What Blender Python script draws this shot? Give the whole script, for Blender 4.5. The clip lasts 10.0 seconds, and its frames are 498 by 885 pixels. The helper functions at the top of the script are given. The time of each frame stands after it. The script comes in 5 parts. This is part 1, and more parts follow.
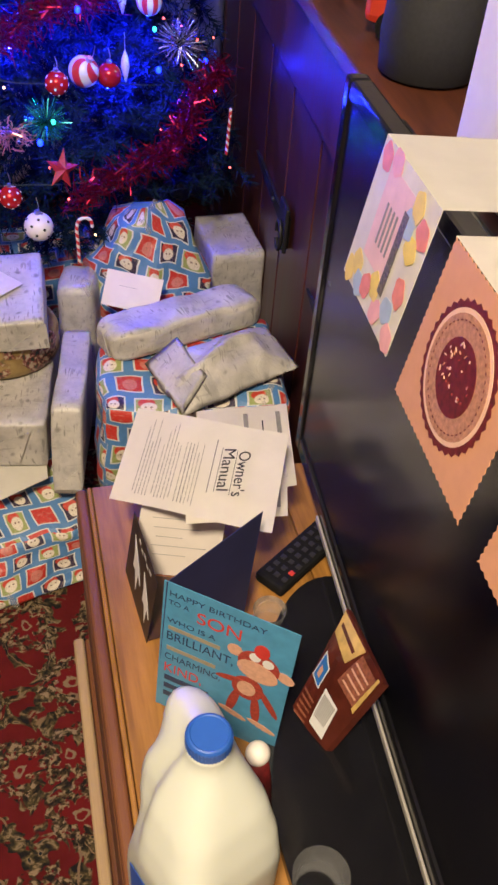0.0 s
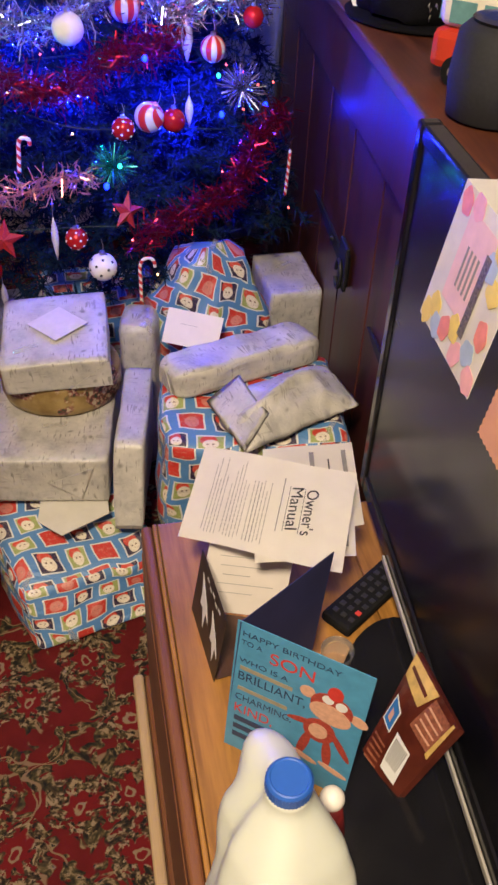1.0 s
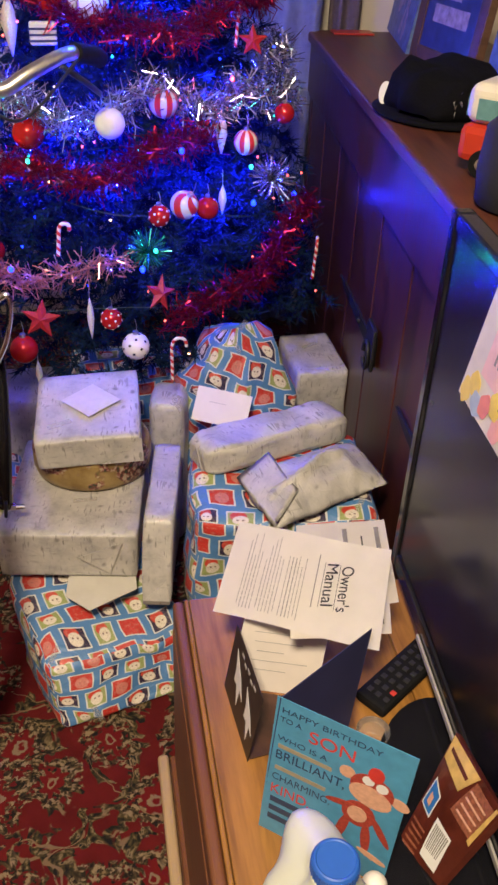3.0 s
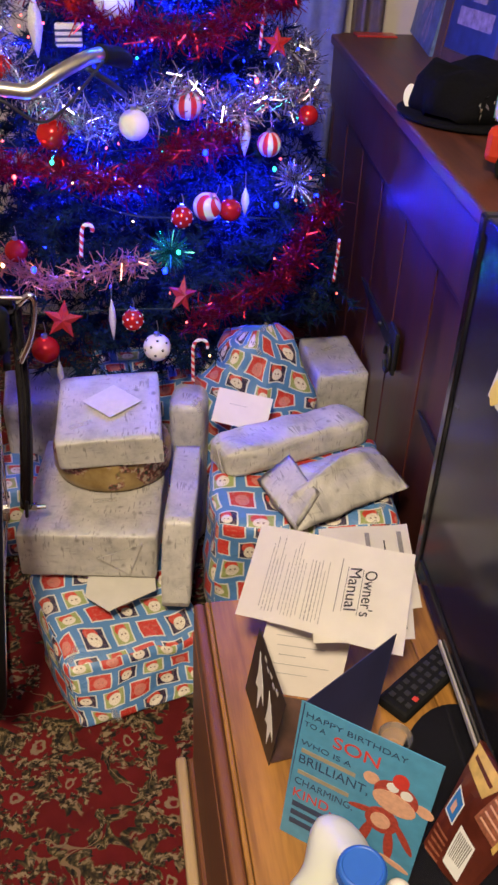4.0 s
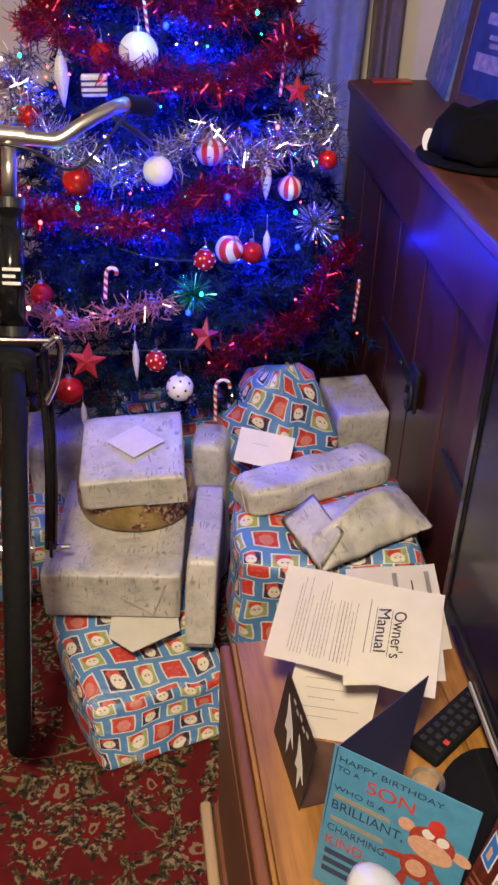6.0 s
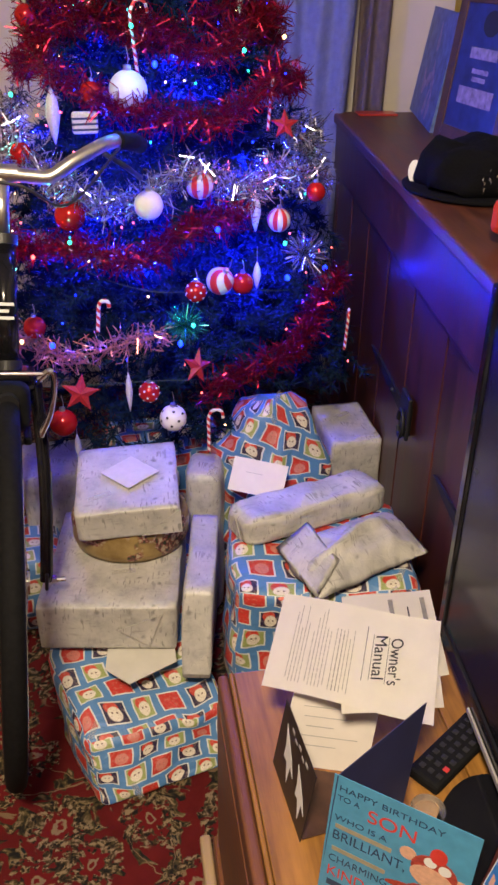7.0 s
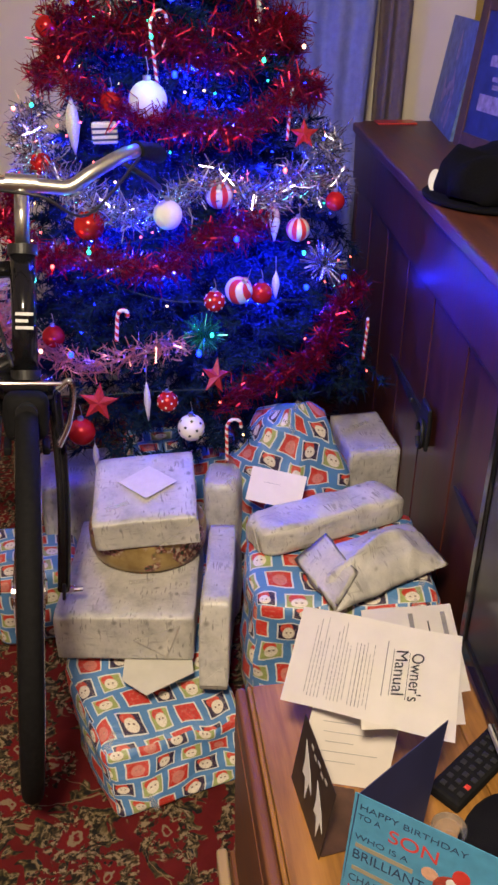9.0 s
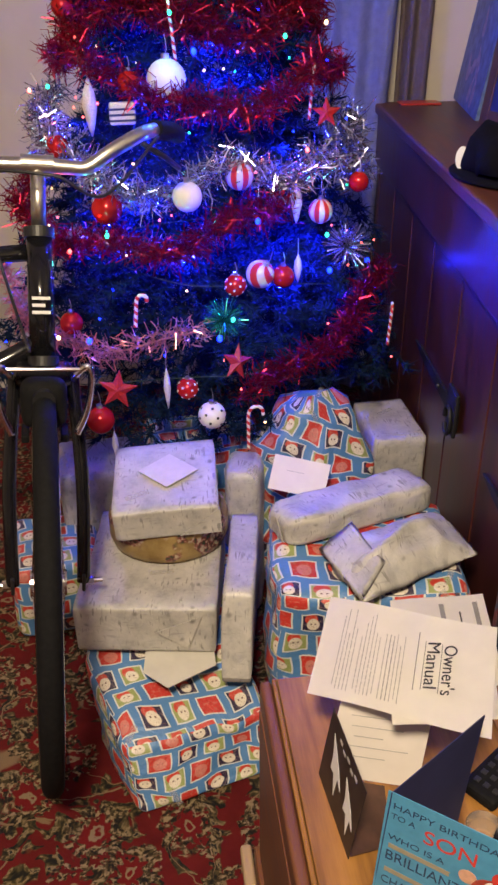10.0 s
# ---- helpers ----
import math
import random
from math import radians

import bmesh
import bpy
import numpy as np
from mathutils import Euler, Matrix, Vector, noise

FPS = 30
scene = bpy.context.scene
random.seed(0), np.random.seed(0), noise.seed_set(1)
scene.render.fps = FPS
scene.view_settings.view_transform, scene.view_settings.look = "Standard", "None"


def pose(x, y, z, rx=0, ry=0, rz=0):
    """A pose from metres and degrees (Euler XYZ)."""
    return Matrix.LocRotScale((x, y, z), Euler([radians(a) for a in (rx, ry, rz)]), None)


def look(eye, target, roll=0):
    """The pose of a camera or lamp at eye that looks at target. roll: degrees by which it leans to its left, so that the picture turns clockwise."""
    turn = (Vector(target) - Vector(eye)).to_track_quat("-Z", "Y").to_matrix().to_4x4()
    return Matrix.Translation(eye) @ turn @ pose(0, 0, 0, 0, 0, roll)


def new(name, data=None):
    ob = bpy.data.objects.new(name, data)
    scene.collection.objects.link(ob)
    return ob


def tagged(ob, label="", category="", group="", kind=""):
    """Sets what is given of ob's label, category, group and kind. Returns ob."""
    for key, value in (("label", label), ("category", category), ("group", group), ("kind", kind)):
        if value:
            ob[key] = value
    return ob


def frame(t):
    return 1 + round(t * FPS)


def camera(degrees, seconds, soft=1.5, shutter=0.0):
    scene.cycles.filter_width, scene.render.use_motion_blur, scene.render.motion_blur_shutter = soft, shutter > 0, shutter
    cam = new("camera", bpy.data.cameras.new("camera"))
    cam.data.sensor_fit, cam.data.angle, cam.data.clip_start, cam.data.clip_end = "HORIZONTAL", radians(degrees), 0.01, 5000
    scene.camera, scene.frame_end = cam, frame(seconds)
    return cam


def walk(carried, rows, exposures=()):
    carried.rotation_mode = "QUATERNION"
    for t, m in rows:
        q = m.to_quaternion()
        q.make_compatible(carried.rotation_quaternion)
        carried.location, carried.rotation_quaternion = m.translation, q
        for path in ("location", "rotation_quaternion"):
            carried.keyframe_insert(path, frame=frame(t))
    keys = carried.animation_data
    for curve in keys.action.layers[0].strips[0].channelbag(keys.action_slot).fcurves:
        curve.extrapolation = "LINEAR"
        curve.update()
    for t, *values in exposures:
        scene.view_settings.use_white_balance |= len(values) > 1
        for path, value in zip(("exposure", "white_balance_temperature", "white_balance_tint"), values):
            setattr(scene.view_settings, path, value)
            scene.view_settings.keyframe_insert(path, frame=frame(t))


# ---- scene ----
cam = camera(32.9, 10.0, soft=2.7)
PATH = [
    (0, (0.099, 0.377, 1.247), (0.429, 1.836, -0.081), 5.1),
    (0.25, (0.092, 0.381, 1.248), (0.390, 1.854, -0.072), 4.1),
    (0.5, (0.084, 0.385, 1.249), (0.352, 1.871, -0.062), 3.1),
    (1, (0.07, 0.382, 1.253), (0.302, 1.907, -0.02), 2.8),
    (1.5, (0.06, 0.371, 1.254), (0.27, 1.942, 0.034), 2.9),
    (2, (0.062, 0.366, 1.255), (0.288, 1.982, 0.098), 2.8),
    (2.5, (0.053, 0.37, 1.256), (0.274, 2.001, 0.119), 2.4),
    (3, (0.043, 0.371, 1.258), (0.247, 2.012, 0.133), 2.5),
    (4.5, (0.023, 0.377, 1.256), (0.18, 2.026, 0.137), 2.3),
    (5, (0.014, 0.378, 1.258), (0.158, 2.046, 0.165), 2.1),
    (5.5, (0.016, 0.377, 1.259), (0.149, 2.058, 0.183), 1.7),
    (7, (0.014, 0.368, 1.268), (0.17, 2.098, 0.276), 0.8),
    (7.5, (0.01, 0.373, 1.27), (0.177, 2.107, 0.287), 1.0),
    (8, (0.008, 0.377, 1.275), (0.161, 2.12, 0.306), 0.9),
    (8.5, (0.011, 0.379, 1.273), (0.151, 2.123, 0.303), 0.6),
    (9, (0.011, 0.377, 1.269), (0.129, 2.118, 0.292), 0.4),
    (9.5, (0.015, 0.384, 1.263), (0.119, 2.123, 0.281), 0.2),
    (9.75, (0.011, 0.394, 1.253), (0.099, 2.131, 0.266), -0.2),
    (10, (0.007, 0.405, 1.242), (0.079, 2.14, 0.25), -0.6),
]
walk(cam, [(t, look(eye, target, roll)) for t, eye, target, roll in PATH])

# ---- world and lamps ----
world = bpy.data.worlds.new("night")
scene.world = world
world.use_nodes = True
world.node_tree.nodes["Background"].inputs[0].default_value = (0.02, 0.022, 0.03, 1)
world.node_tree.nodes["Background"].inputs[1].default_value = 0.3


def lamp(name, kind, power, colour, m, size=0.1):
    data = bpy.data.lights.new(name, kind)
    data.energy, data.color = power, colour
    if kind == "AREA":
        data.shape, data.size = "DISK", size
    else:
        data.shadow_soft_size = size
    ob = new(name, data)
    ob.matrix_basis = m
    return ob


ROOM_POWER = 86.0
lamp("ceiling_lamp_light", "AREA", ROOM_POWER, (1.0, 0.81, 0.56), look((-0.18, -0.05, 2.33), (0.05, 1.1, 0.0)), 0.34)
TREE_AX, TREE_AY, TREE_R, TREE_S = -0.02, 2.35, 0.67, 0.38

# ---- materials ----


class Nodes:
    """A small builder of node materials."""

    def __init__(self, name):
        self.mat = bpy.data.materials.new(name)
        self.mat.use_nodes = True
        self.tree = self.mat.node_tree
        self.bsdf = self.tree.nodes["Principled BSDF"]

    def put(self, socket, value):
        if isinstance(value, bpy.types.NodeSocket):
            self.tree.links.new(value, socket)
        else:
            socket.default_value = value

    def node(self, kind, settings=(), **inputs):
        n = self.tree.nodes.new(kind)
        for k, v in settings:
            if k == "operation":
                n.operation = v
            elif k == "interpolation_type":
                n.interpolation_type = v
            elif k == "noise_dimensions":
                n.noise_dimensions = v
            elif k == "voronoi_dimensions":
                n.voronoi_dimensions = v
            elif k == "feature":
                n.feature = v
        for k, v in inputs.items():
            key = int(k[1:]) if k[0] == "i" and k[1:].isdigit() else k
            self.put(n.inputs[key], v)
        return n

    def math(self, op, a, b=0.0, c=0.0):
        return self.node("ShaderNodeMath", (("operation", op),), i0=a, i1=b, i2=c).outputs[0]

    def coord(self, kind="Object", scale=(1, 1, 1), rot=(0, 0, 0)):
        c = self.node("ShaderNodeTexCoord").outputs[kind]
        return self.node("ShaderNodeMapping", Vector=c, Scale=scale, Rotation=rot).outputs[0]

    def noise(self, vec, scale, detail=4.0, rough=0.55, dist=0.0):
        return self.node("ShaderNodeTexNoise", Vector=vec, Scale=scale, Detail=detail, Roughness=rough, Distortion=dist).outputs[0]

    def ramp(self, fac, stops):
        n = self.node("ShaderNodeValToRGB", i0=fac)
        e = n.color_ramp.elements
        while len(e) < len(stops):
            e.new(0.5)
        for el, (p, col) in zip(e, stops):
            el.position = p
            el.color = (*col, 1) if len(col) == 3 else col
        return n.outputs[0]

    def mix(self, fac, a, b, mode="MIX"):
        n = self.tree.nodes.new("ShaderNodeMix")
        n.data_type, n.blend_type = "RGBA", mode
        self.put(n.inputs[0], fac)
        for i, v in ((6, a), (7, b)):
            self.put(n.inputs[i], v if isinstance(v, bpy.types.NodeSocket) else ((*v, 1) if len(v) == 3 else v))
        return n.outputs[2]

    def step(self, v, lo, hi):
        n = self.node("ShaderNodeMapRange", (("interpolation_type", "SMOOTHSTEP"),), i0=v, i1=lo, i2=hi)
        return n.outputs[0]

    def bump(self, height, strength=0.3, dist=0.002):
        self.put(self.bsdf.inputs["Normal"], self.node("ShaderNodeBump", Height=height, Strength=strength, Distance=dist).outputs[0])

    def done(self, colour=None, rough=0.5, metal=0.0, **more):
        if colour is not None:
            self.put(self.bsdf.inputs["Base Color"], colour if isinstance(colour, bpy.types.NodeSocket) else (*colour, 1))
        self.put(self.bsdf.inputs["Roughness"], rough)
        self.put(self.bsdf.inputs["Metallic"], metal)
        for k, v in more.items():
            self.put(self.bsdf.inputs[k.replace("_", " ")], v)
        return self.mat


def plain(name, colour, rough=0.5, metal=0.0, vary=0.12, scale=40.0, bump=0.08, **more):
    n = Nodes(name)
    vec = n.coord()
    f = n.noise(vec, scale)
    dark = tuple(c * (1 - vary) for c in colour)
    light = tuple(min(1, c * (1 + vary)) for c in colour)
    if bump:
        n.bump(n.noise(vec, scale * 5), bump, 0.001)
    return n.done(n.ramp(f, ((0.3, dark), (0.7, light))), rough, metal, **more)


def wood(name, dark, light, rough=0.4, axis=1, knots=True, grain=1.0):
    n = Nodes(name)
    stretch = [9.0, 9.0, 9.0]
    stretch[axis] = 0.7
    vec = n.coord("Object", stretch)
    base = n.noise(vec, 2.2 * grain, 6, 0.6, 0.6)
    fine = n.noise(n.coord("Object", [s * 6 for s in stretch]), 3.0, 3)
    col = n.ramp(base, ((0.36, dark), (0.5, tuple((a + b) / 2 for a, b in zip(dark, light))), (0.64, light)))
    col = n.mix(0.25, col, n.ramp(fine, ((0.35, dark), (0.65, light))))
    wear = n.step(n.noise(n.coord(), 9.0, 5), 0.55, 0.75)
    col = n.mix(n.math("MULTIPLY", wear, 0.25), col, tuple(c * 0.55 for c in dark))
    if knots:
        v = n.node("ShaderNodeTexVoronoi", (("feature", "F1"),), Vector=n.coord("Object", (5.5, 3.2, 3.2)), Scale=1.0).outputs[0]
        col = n.mix(n.step(v, 0.11, 0.04), col, tuple(c * 0.22 for c in dark))
    n.bump(fine, 0.12, 0.001)
    r = n.math("ADD", n.math("MULTIPLY", base, 0.2), rough - 0.1)
    return n.done(col, r)


def wrap_santa():
    """Blue gift wrap with staggered framed squares in red, green and navy."""
    n = Nodes("blue_picture_wrap")
    uv = n.node("ShaderNodeTexCoord").outputs["UV"]
    wob = n.node("ShaderNodeTexNoise", Vector=uv, Scale=14.0, Detail=2.0).outputs[1]
    uv = n.node("ShaderNodeVectorMath", (("operation", "MULTIPLY_ADD"),), i0=wob, i1=(0.008, 0.008, 0), i2=uv).outputs[0]
    sep = n.node("ShaderNodeSeparateXYZ", i0=uv)
    W, HH = 0.060, 0.046
    row_f = n.math("DIVIDE", sep.outputs[1], HH)
    row = n.math("FLOOR", row_f)
    odd = n.math("FLOORED_MODULO", row, 2.0)
    col_f = n.math("ADD", n.math("DIVIDE", sep.outputs[0], W), n.math("MULTIPLY", odd, 0.5))
    colm = n.math("FLOOR", col_f)
    fx = n.math("SUBTRACT", n.math("SUBTRACT", col_f, colm), 0.5)
    fy = n.math("SUBTRACT", n.math("SUBTRACT", row_f, row), 0.5)
    ax_, ay_ = n.math("ABSOLUTE", fx), n.math("ABSOLUTE", fy)
    big = n.math("MAXIMUM", n.math("MULTIPLY", ax_, 1.0), n.math("MULTIPLY", ay_, 0.96))
    inner = n.step(big, 0.335, 0.325)
    outer = n.step(big, 0.385, 0.375)
    pick = n.math("FLOORED_MODULO", n.math("ADD", colm, n.math("MULTIPLY", row, 2.0)), 3.0)
    ids = n.node("ShaderNodeCombineXYZ", i0=colm, i1=row)
    rnd = n.node("ShaderNodeTexWhiteNoise", (("noise_dimensions", "2D"),), Vector=ids.outputs[0]).outputs[0]
    is_navy = n.math("COMPARE", pick, 1.0, 0.1)
    is_green = n.math("COMPARE", pick, 2.0, 0.1)
    detail = n.noise(uv, 160.0, 3)
    ground = n.mix(is_navy, (0.52, 0.035, 0.028), (0.022, 0.018, 0.06))
    ground = n.mix(is_green, ground, (0.30, 0.36, 0.13))
    d = n.math("SQRT", n.math("ADD", n.math("POWER", n.math("MULTIPLY", fx, 1.2), 2.0), n.math("POWER", n.math("ADD", fy, 0.05), 2.0)))
    face = n.step(d, 0.27, 0.23)
    hat_d = n.math("SQRT", n.math("ADD", n.math("POWER", n.math("ADD", fx, 0.06), 2.0), n.math("POWER", n.math("SUBTRACT", fy, 0.17), 2.0)))
    cap_mask = n.step(hat_d, 0.24, 0.20)
    coin = n.math("LESS_THAN", rnd, 0.5)
    has = n.math("MAXIMUM", is_navy, n.math("MAXIMUM", is_green, n.math("MULTIPLY", coin, 0.25)))
    art = n.mix(n.math("MULTIPLY", cap_mask, has), ground, (0.55, 0.05, 0.03))
    art = n.mix(n.math("MULTIPLY", face, has), art, (0.72, 0.66, 0.56))
    dots = n.step(n.noise(uv, 420.0, 1), 0.60, 0.66)
    eyes = n.math("MULTIPLY", n.step(n.math("ABSOLUTE", n.math("SUBTRACT", ax_, 0.07)), 0.035, 0.02), n.step(n.math("ABSOLUTE", n.math("ADD", fy, 0.02)), 0.04, 0.02))
    art = n.mix(n.math("MULTIPLY", eyes, has), art, (0.12, 0.06, 0.05))
    art = n.mix(n.math("MULTIPLY", dots, 0.55), art, (0.25, 0.12, 0.08))
    art = n.mix(n.math("MULTIPLY", n.step(detail, 0.5, 0.7), 0.25), art, (0.6, 0.45, 0.35))
    col = n.mix(outer, (0.085, 0.22, 0.47), (0.62, 0.64, 0.64))
    col = n.mix(inner, col, art)
    n.bump(n.math("ADD", n.noise(n.coord(), 13.0, 6, 0.62, 0.8), n.math("MULTIPLY", n.noise(n.coord(), 45.0, 3), 0.3)), 0.7, 0.010)
    return n.done(col, 0.42, 0.0)


def wrap_silver(name="silver_bark_wrap"):
    """Pale birch-bark print: short dark dashes, knots and soft grey clouds on thin creased paper."""
    n = Nodes(name)
    uv = n.node("ShaderNodeTexCoord").outputs["UV"]
    soft = n.noise(uv, 16.0, 6, 0.65)
    col = n.ramp(soft, ((0.30, (0.27, 0.265, 0.26)), (0.47, (0.44, 0.425, 0.40)), (0.70, (0.58, 0.555, 0.51))))
    for sx, sy, lo, k, dark in ((200, 34, 0.57, 0.62, 0.13), (120, 26, 0.59, 0.55, 0.19), (22, 120, 0.60, 0.45, 0.22)):
        dash = n.noise(n.node("ShaderNodeMapping", Vector=uv, Scale=(sx, sy, 1)).outputs[0], 1.0, 2, 0.5)
        group = n.step(n.noise(uv, 21.0 + sx * 0.05, 2), 0.47, 0.60)
        col = n.mix(n.math("MULTIPLY", n.math("MULTIPLY", n.step(dash, lo, lo + 0.07), group), k), col, (dark, dark * 0.96, dark * 0.92))
    spots = n.node("ShaderNodeTexVoronoi", Vector=uv, Scale=30.0).outputs[0]
    keep = n.step(n.noise(uv, 34.0, 1), 0.50, 0.58)
    col = n.mix(n.math("MULTIPLY", n.math("MULTIPLY", n.step(spots, 0.26, 0.05), keep), 0.8), col, (0.12, 0.115, 0.11))
    crease = n.math("ABSOLUTE", n.math("SUBTRACT", n.noise(n.coord(), 17.0, 3, 0.55, 0.7), 0.5))
    relief = n.math("ADD", n.math("MULTIPLY", n.step(crease, 0.0, 0.05), 0.12), n.math("ADD", n.noise(n.coord(), 13.0, 5, 0.6, 0.8), n.math("MULTIPLY", n.noise(n.coord(), 70.0, 3), 0.22)))
    n.bump(relief, 0.30, 0.007)
    return n.done(col, 0.42, 0.0)


def carpet_mat():
    """Red wool carpet: broken rosettes, curling vines and small leaves in cream, olive and dark teal."""
    n = Nodes("patterned_carpet")
    vec = n.coord()
    warp = n.node("ShaderNodeTexNoise", Vector=vec, Scale=16.0, Detail=2.0).outputs[1]
    wv = n.node("ShaderNodeVectorMath", (("operation", "MULTIPLY_ADD"),), i0=warp, i1=(0.05, 0.05, 0), i2=vec).outputs[0]
    col = n.ramp(n.noise(vec, 22.0, 4), ((0.3, (0.125, 0.009, 0.011)), (0.7, (0.195, 0.015, 0.017))))
    # curling vines with leaves on both sides
    for scale, shift in ((6.5, 0.0), (9.5, 3.7)):
        pos = n.node("ShaderNodeVectorMath", (("operation", "ADD"),), i0=wv, i1=(shift, shift * 0.6, 0)).outputs[0]
        field = n.math("ABSOLUTE", n.math("SUBTRACT", n.noise(pos, scale, 0.0, 0.5, 0.6), 0.5))
        leaf = n.math("MULTIPLY", n.step(field, 0.105, 0.085), n.step(n.noise(wv, 34.0, 1, 0.5, 0.8), 0.48, 0.52))
        tone = n.ramp(n.noise(wv, 75.0, 2), ((0.38, (0.012, 0.016, 0.016)), (0.46, (0.040, 0.040, 0.022)), (0.54, (0.13, 0.10, 0.045)), (0.60, (0.36, 0.27, 0.15)), (0.68, (0.015, 0.026, 0.030))))
        col = n.mix(leaf, col, tone)
        vine = n.math("MULTIPLY", n.step(field, 0.011, 0.006), n.step(n.noise(vec, 11.0, 1), 0.46, 0.50))
        col = n.mix(vine, col, (0.30, 0.20, 0.115))
    # rosettes of small ragged petals
    vor = n.node("ShaderNodeTexVoronoi", (("voronoi_dimensions", "2D"),), Vector=wv, Scale=7.6, Randomness=0.75)
    rel = n.node("ShaderNodeVectorMath", (("operation", "SUBTRACT"),), i0=wv, i1=vor.outputs["Position"]).outputs[0]
    sp = n.node("ShaderNodeSeparateXYZ", i0=rel)
    ang = n.math("ARCTAN2", sp.outputs[1], sp.outputs[0])
    dist = n.math("ADD", vor.outputs["Distance"], n.math("MULTIPLY", n.math("SUBTRACT", n.noise(vec, 60.0, 2), 0.5), 0.16))
    petal = n.math("MULTIPLY", n.math("SINE", n.math("MULTIPLY", ang, 8.0)), 0.035)
    rr = n.math("ADD", dist, petal)
    blooms = n.step(vor.outputs["Color"], 0.16, 0.20)
    ragged = n.step(n.noise(vec, 95.0, 2), 0.44, 0.50)
    petalcol = n.ramp(n.noise(wv, 90.0, 2), ((0.40, (0.014, 0.016, 0.014)), (0.50, (0.09, 0.065, 0.032)), (0.58, (0.40, 0.30, 0.18))))
    ring = n.math("MULTIPLY", n.math("MULTIPLY", n.step(rr, 0.40, 0.37), ragged), blooms)
    col = n.mix(ring, col, petalcol)
    mid = n.math("MULTIPLY", n.step(rr, 0.20, 0.17), blooms)
    col = n.mix(mid, col, (0.20, 0.012, 0.015))
    eye = n.math("MULTIPLY", n.math("MULTIPLY", n.step(dist, 0.085, 0.07), n.step(dist, 0.03, 0.045)), blooms)
    col = n.mix(eye, col, (0.34, 0.25, 0.15))
    pile = n.noise(vec, 900.0, 2)
    col = n.mix(n.math("MULTIPLY", pile, 0.45), col, (0.03, 0.008, 0.006))
    n.bump(pile, 0.8, 0.004)
    return n.done(col, 0.95, 0.0, Specular_IOR_Level=0.15)


def gloss_screen():
    n = Nodes("tv_screen")
    sm = n.noise(n.coord(), 7.0, 5)
    return n.done((0.006, 0.006, 0.008), n.math("ADD", n.math("MULTIPLY", sm, 0.16), 0.16), 0.0)


def emit(name, colour, power):
    n = Nodes(name)
    n.put(n.bsdf.inputs["Emission Color"], (*colour, 1))
    n.put(n.bsdf.inputs["Emission Strength"], power)
    return n.done(colour, 0.3)


def striped(name, a, b, count=9.0, twist=0.0):
    n = Nodes(name)
    sp = n.node("ShaderNodeSeparateXYZ", i0=n.node("ShaderNodeTexCoord").outputs["Object"])
    ang = n.math("ARCTAN2", sp.outputs[1], sp.outputs[0])
    w = n.math("ADD", n.math("MULTIPLY", ang, count), n.math("MULTIPLY", sp.outputs[2], twist))
    return n.done(n.mix(n.step(n.math("SINE", w), -0.1, 0.1), a, b), 0.28)


def floral_gold():
    n = Nodes("gold_floral_tin")
    vec = n.coord()
    g = n.ramp(n.noise(vec, 25.0, 4), ((0.3, (0.20, 0.12, 0.035)), (0.7, (0.42, 0.30, 0.12))))
    cl = n.step(n.noise(vec, 17.0, 2), 0.53, 0.58)
    petals = n.ramp(n.noise(vec, 130.0, 2), ((0.38, (0.03, 0.05, 0.03)), (0.5, (0.25, 0.06, 0.06)), (0.62, (0.5, 0.42, 0.3))))
    n.bump(n.noise(vec, 60.0), 0.15, 0.002)
    return n.done(n.mix(cl, g, petals), 0.3, 0.35)


SANTA = wrap_santa()
SILVER = wrap_silver()
CARPET = carpet_mat()
PINE = wood("pine_wood", (0.165, 0.070, 0.014), (0.42, 0.200, 0.042), 0.5, 1, True, 1.6)
# Darker, redder pine for the bench's edge, panels and plinth.
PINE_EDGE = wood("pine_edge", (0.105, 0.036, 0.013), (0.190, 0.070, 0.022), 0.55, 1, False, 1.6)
PALE_WOOD = wood("pale_plinth", (0.36, 0.24, 0.13), (0.5, 0.36, 0.2), 0.5, 1, False)
DARK_WOOD = wood("dark_stained_wood", (0.030, 0.008, 0.006), (0.105, 0.027, 0.014), 0.36, 2, False, 1.5)
DARK_TOP = wood("dark_wood_top", (0.040, 0.012, 0.007), (0.135, 0.042, 0.018), 0.44, 1, False, 1.5)
IRON = plain("black_iron", (0.018, 0.018, 0.02), 0.55, 0.4, 0.3, 60)
SCREEN = gloss_screen()
BLACK_GLOSS = plain("black_gloss_plastic", (0.008, 0.008, 0.010), 0.14, 0, 0.2, 30, 0)
BLACK = plain("black_plastic", (0.014, 0.014, 0.016), 0.45)
RUBBER = plain("black_rubber", (0.007, 0.007, 0.008), 0.8, 0, 0.3, 120, Specular_IOR_Level=0.15)
FELT = plain("black_felt", (0.005, 0.005, 0.007), 0.95, 0, 0.4, 300, 0.5, Specular_IOR_Level=0.1)
CHROME = plain("chrome", (0.78, 0.77, 0.75), 0.16, 1.0, 0.05, 20, 0.02)
BRUSHED = plain("brushed_aluminium", (0.60, 0.58, 0.54), 0.34, 1.0, 0.1, 120, 0.05)
GREY_TRIM = plain("grey_trim", (0.20, 0.19, 0.18), 0.3, 0.6, 0.1, 30)
WALL = plain("cream_wall", (0.62, 0.56, 0.46), 0.85, 0, 0.05, 6, 0.15)
CEIL = plain("white_ceiling", (0.75, 0.73, 0.68), 0.9, 0, 0.03, 6, 0.1)
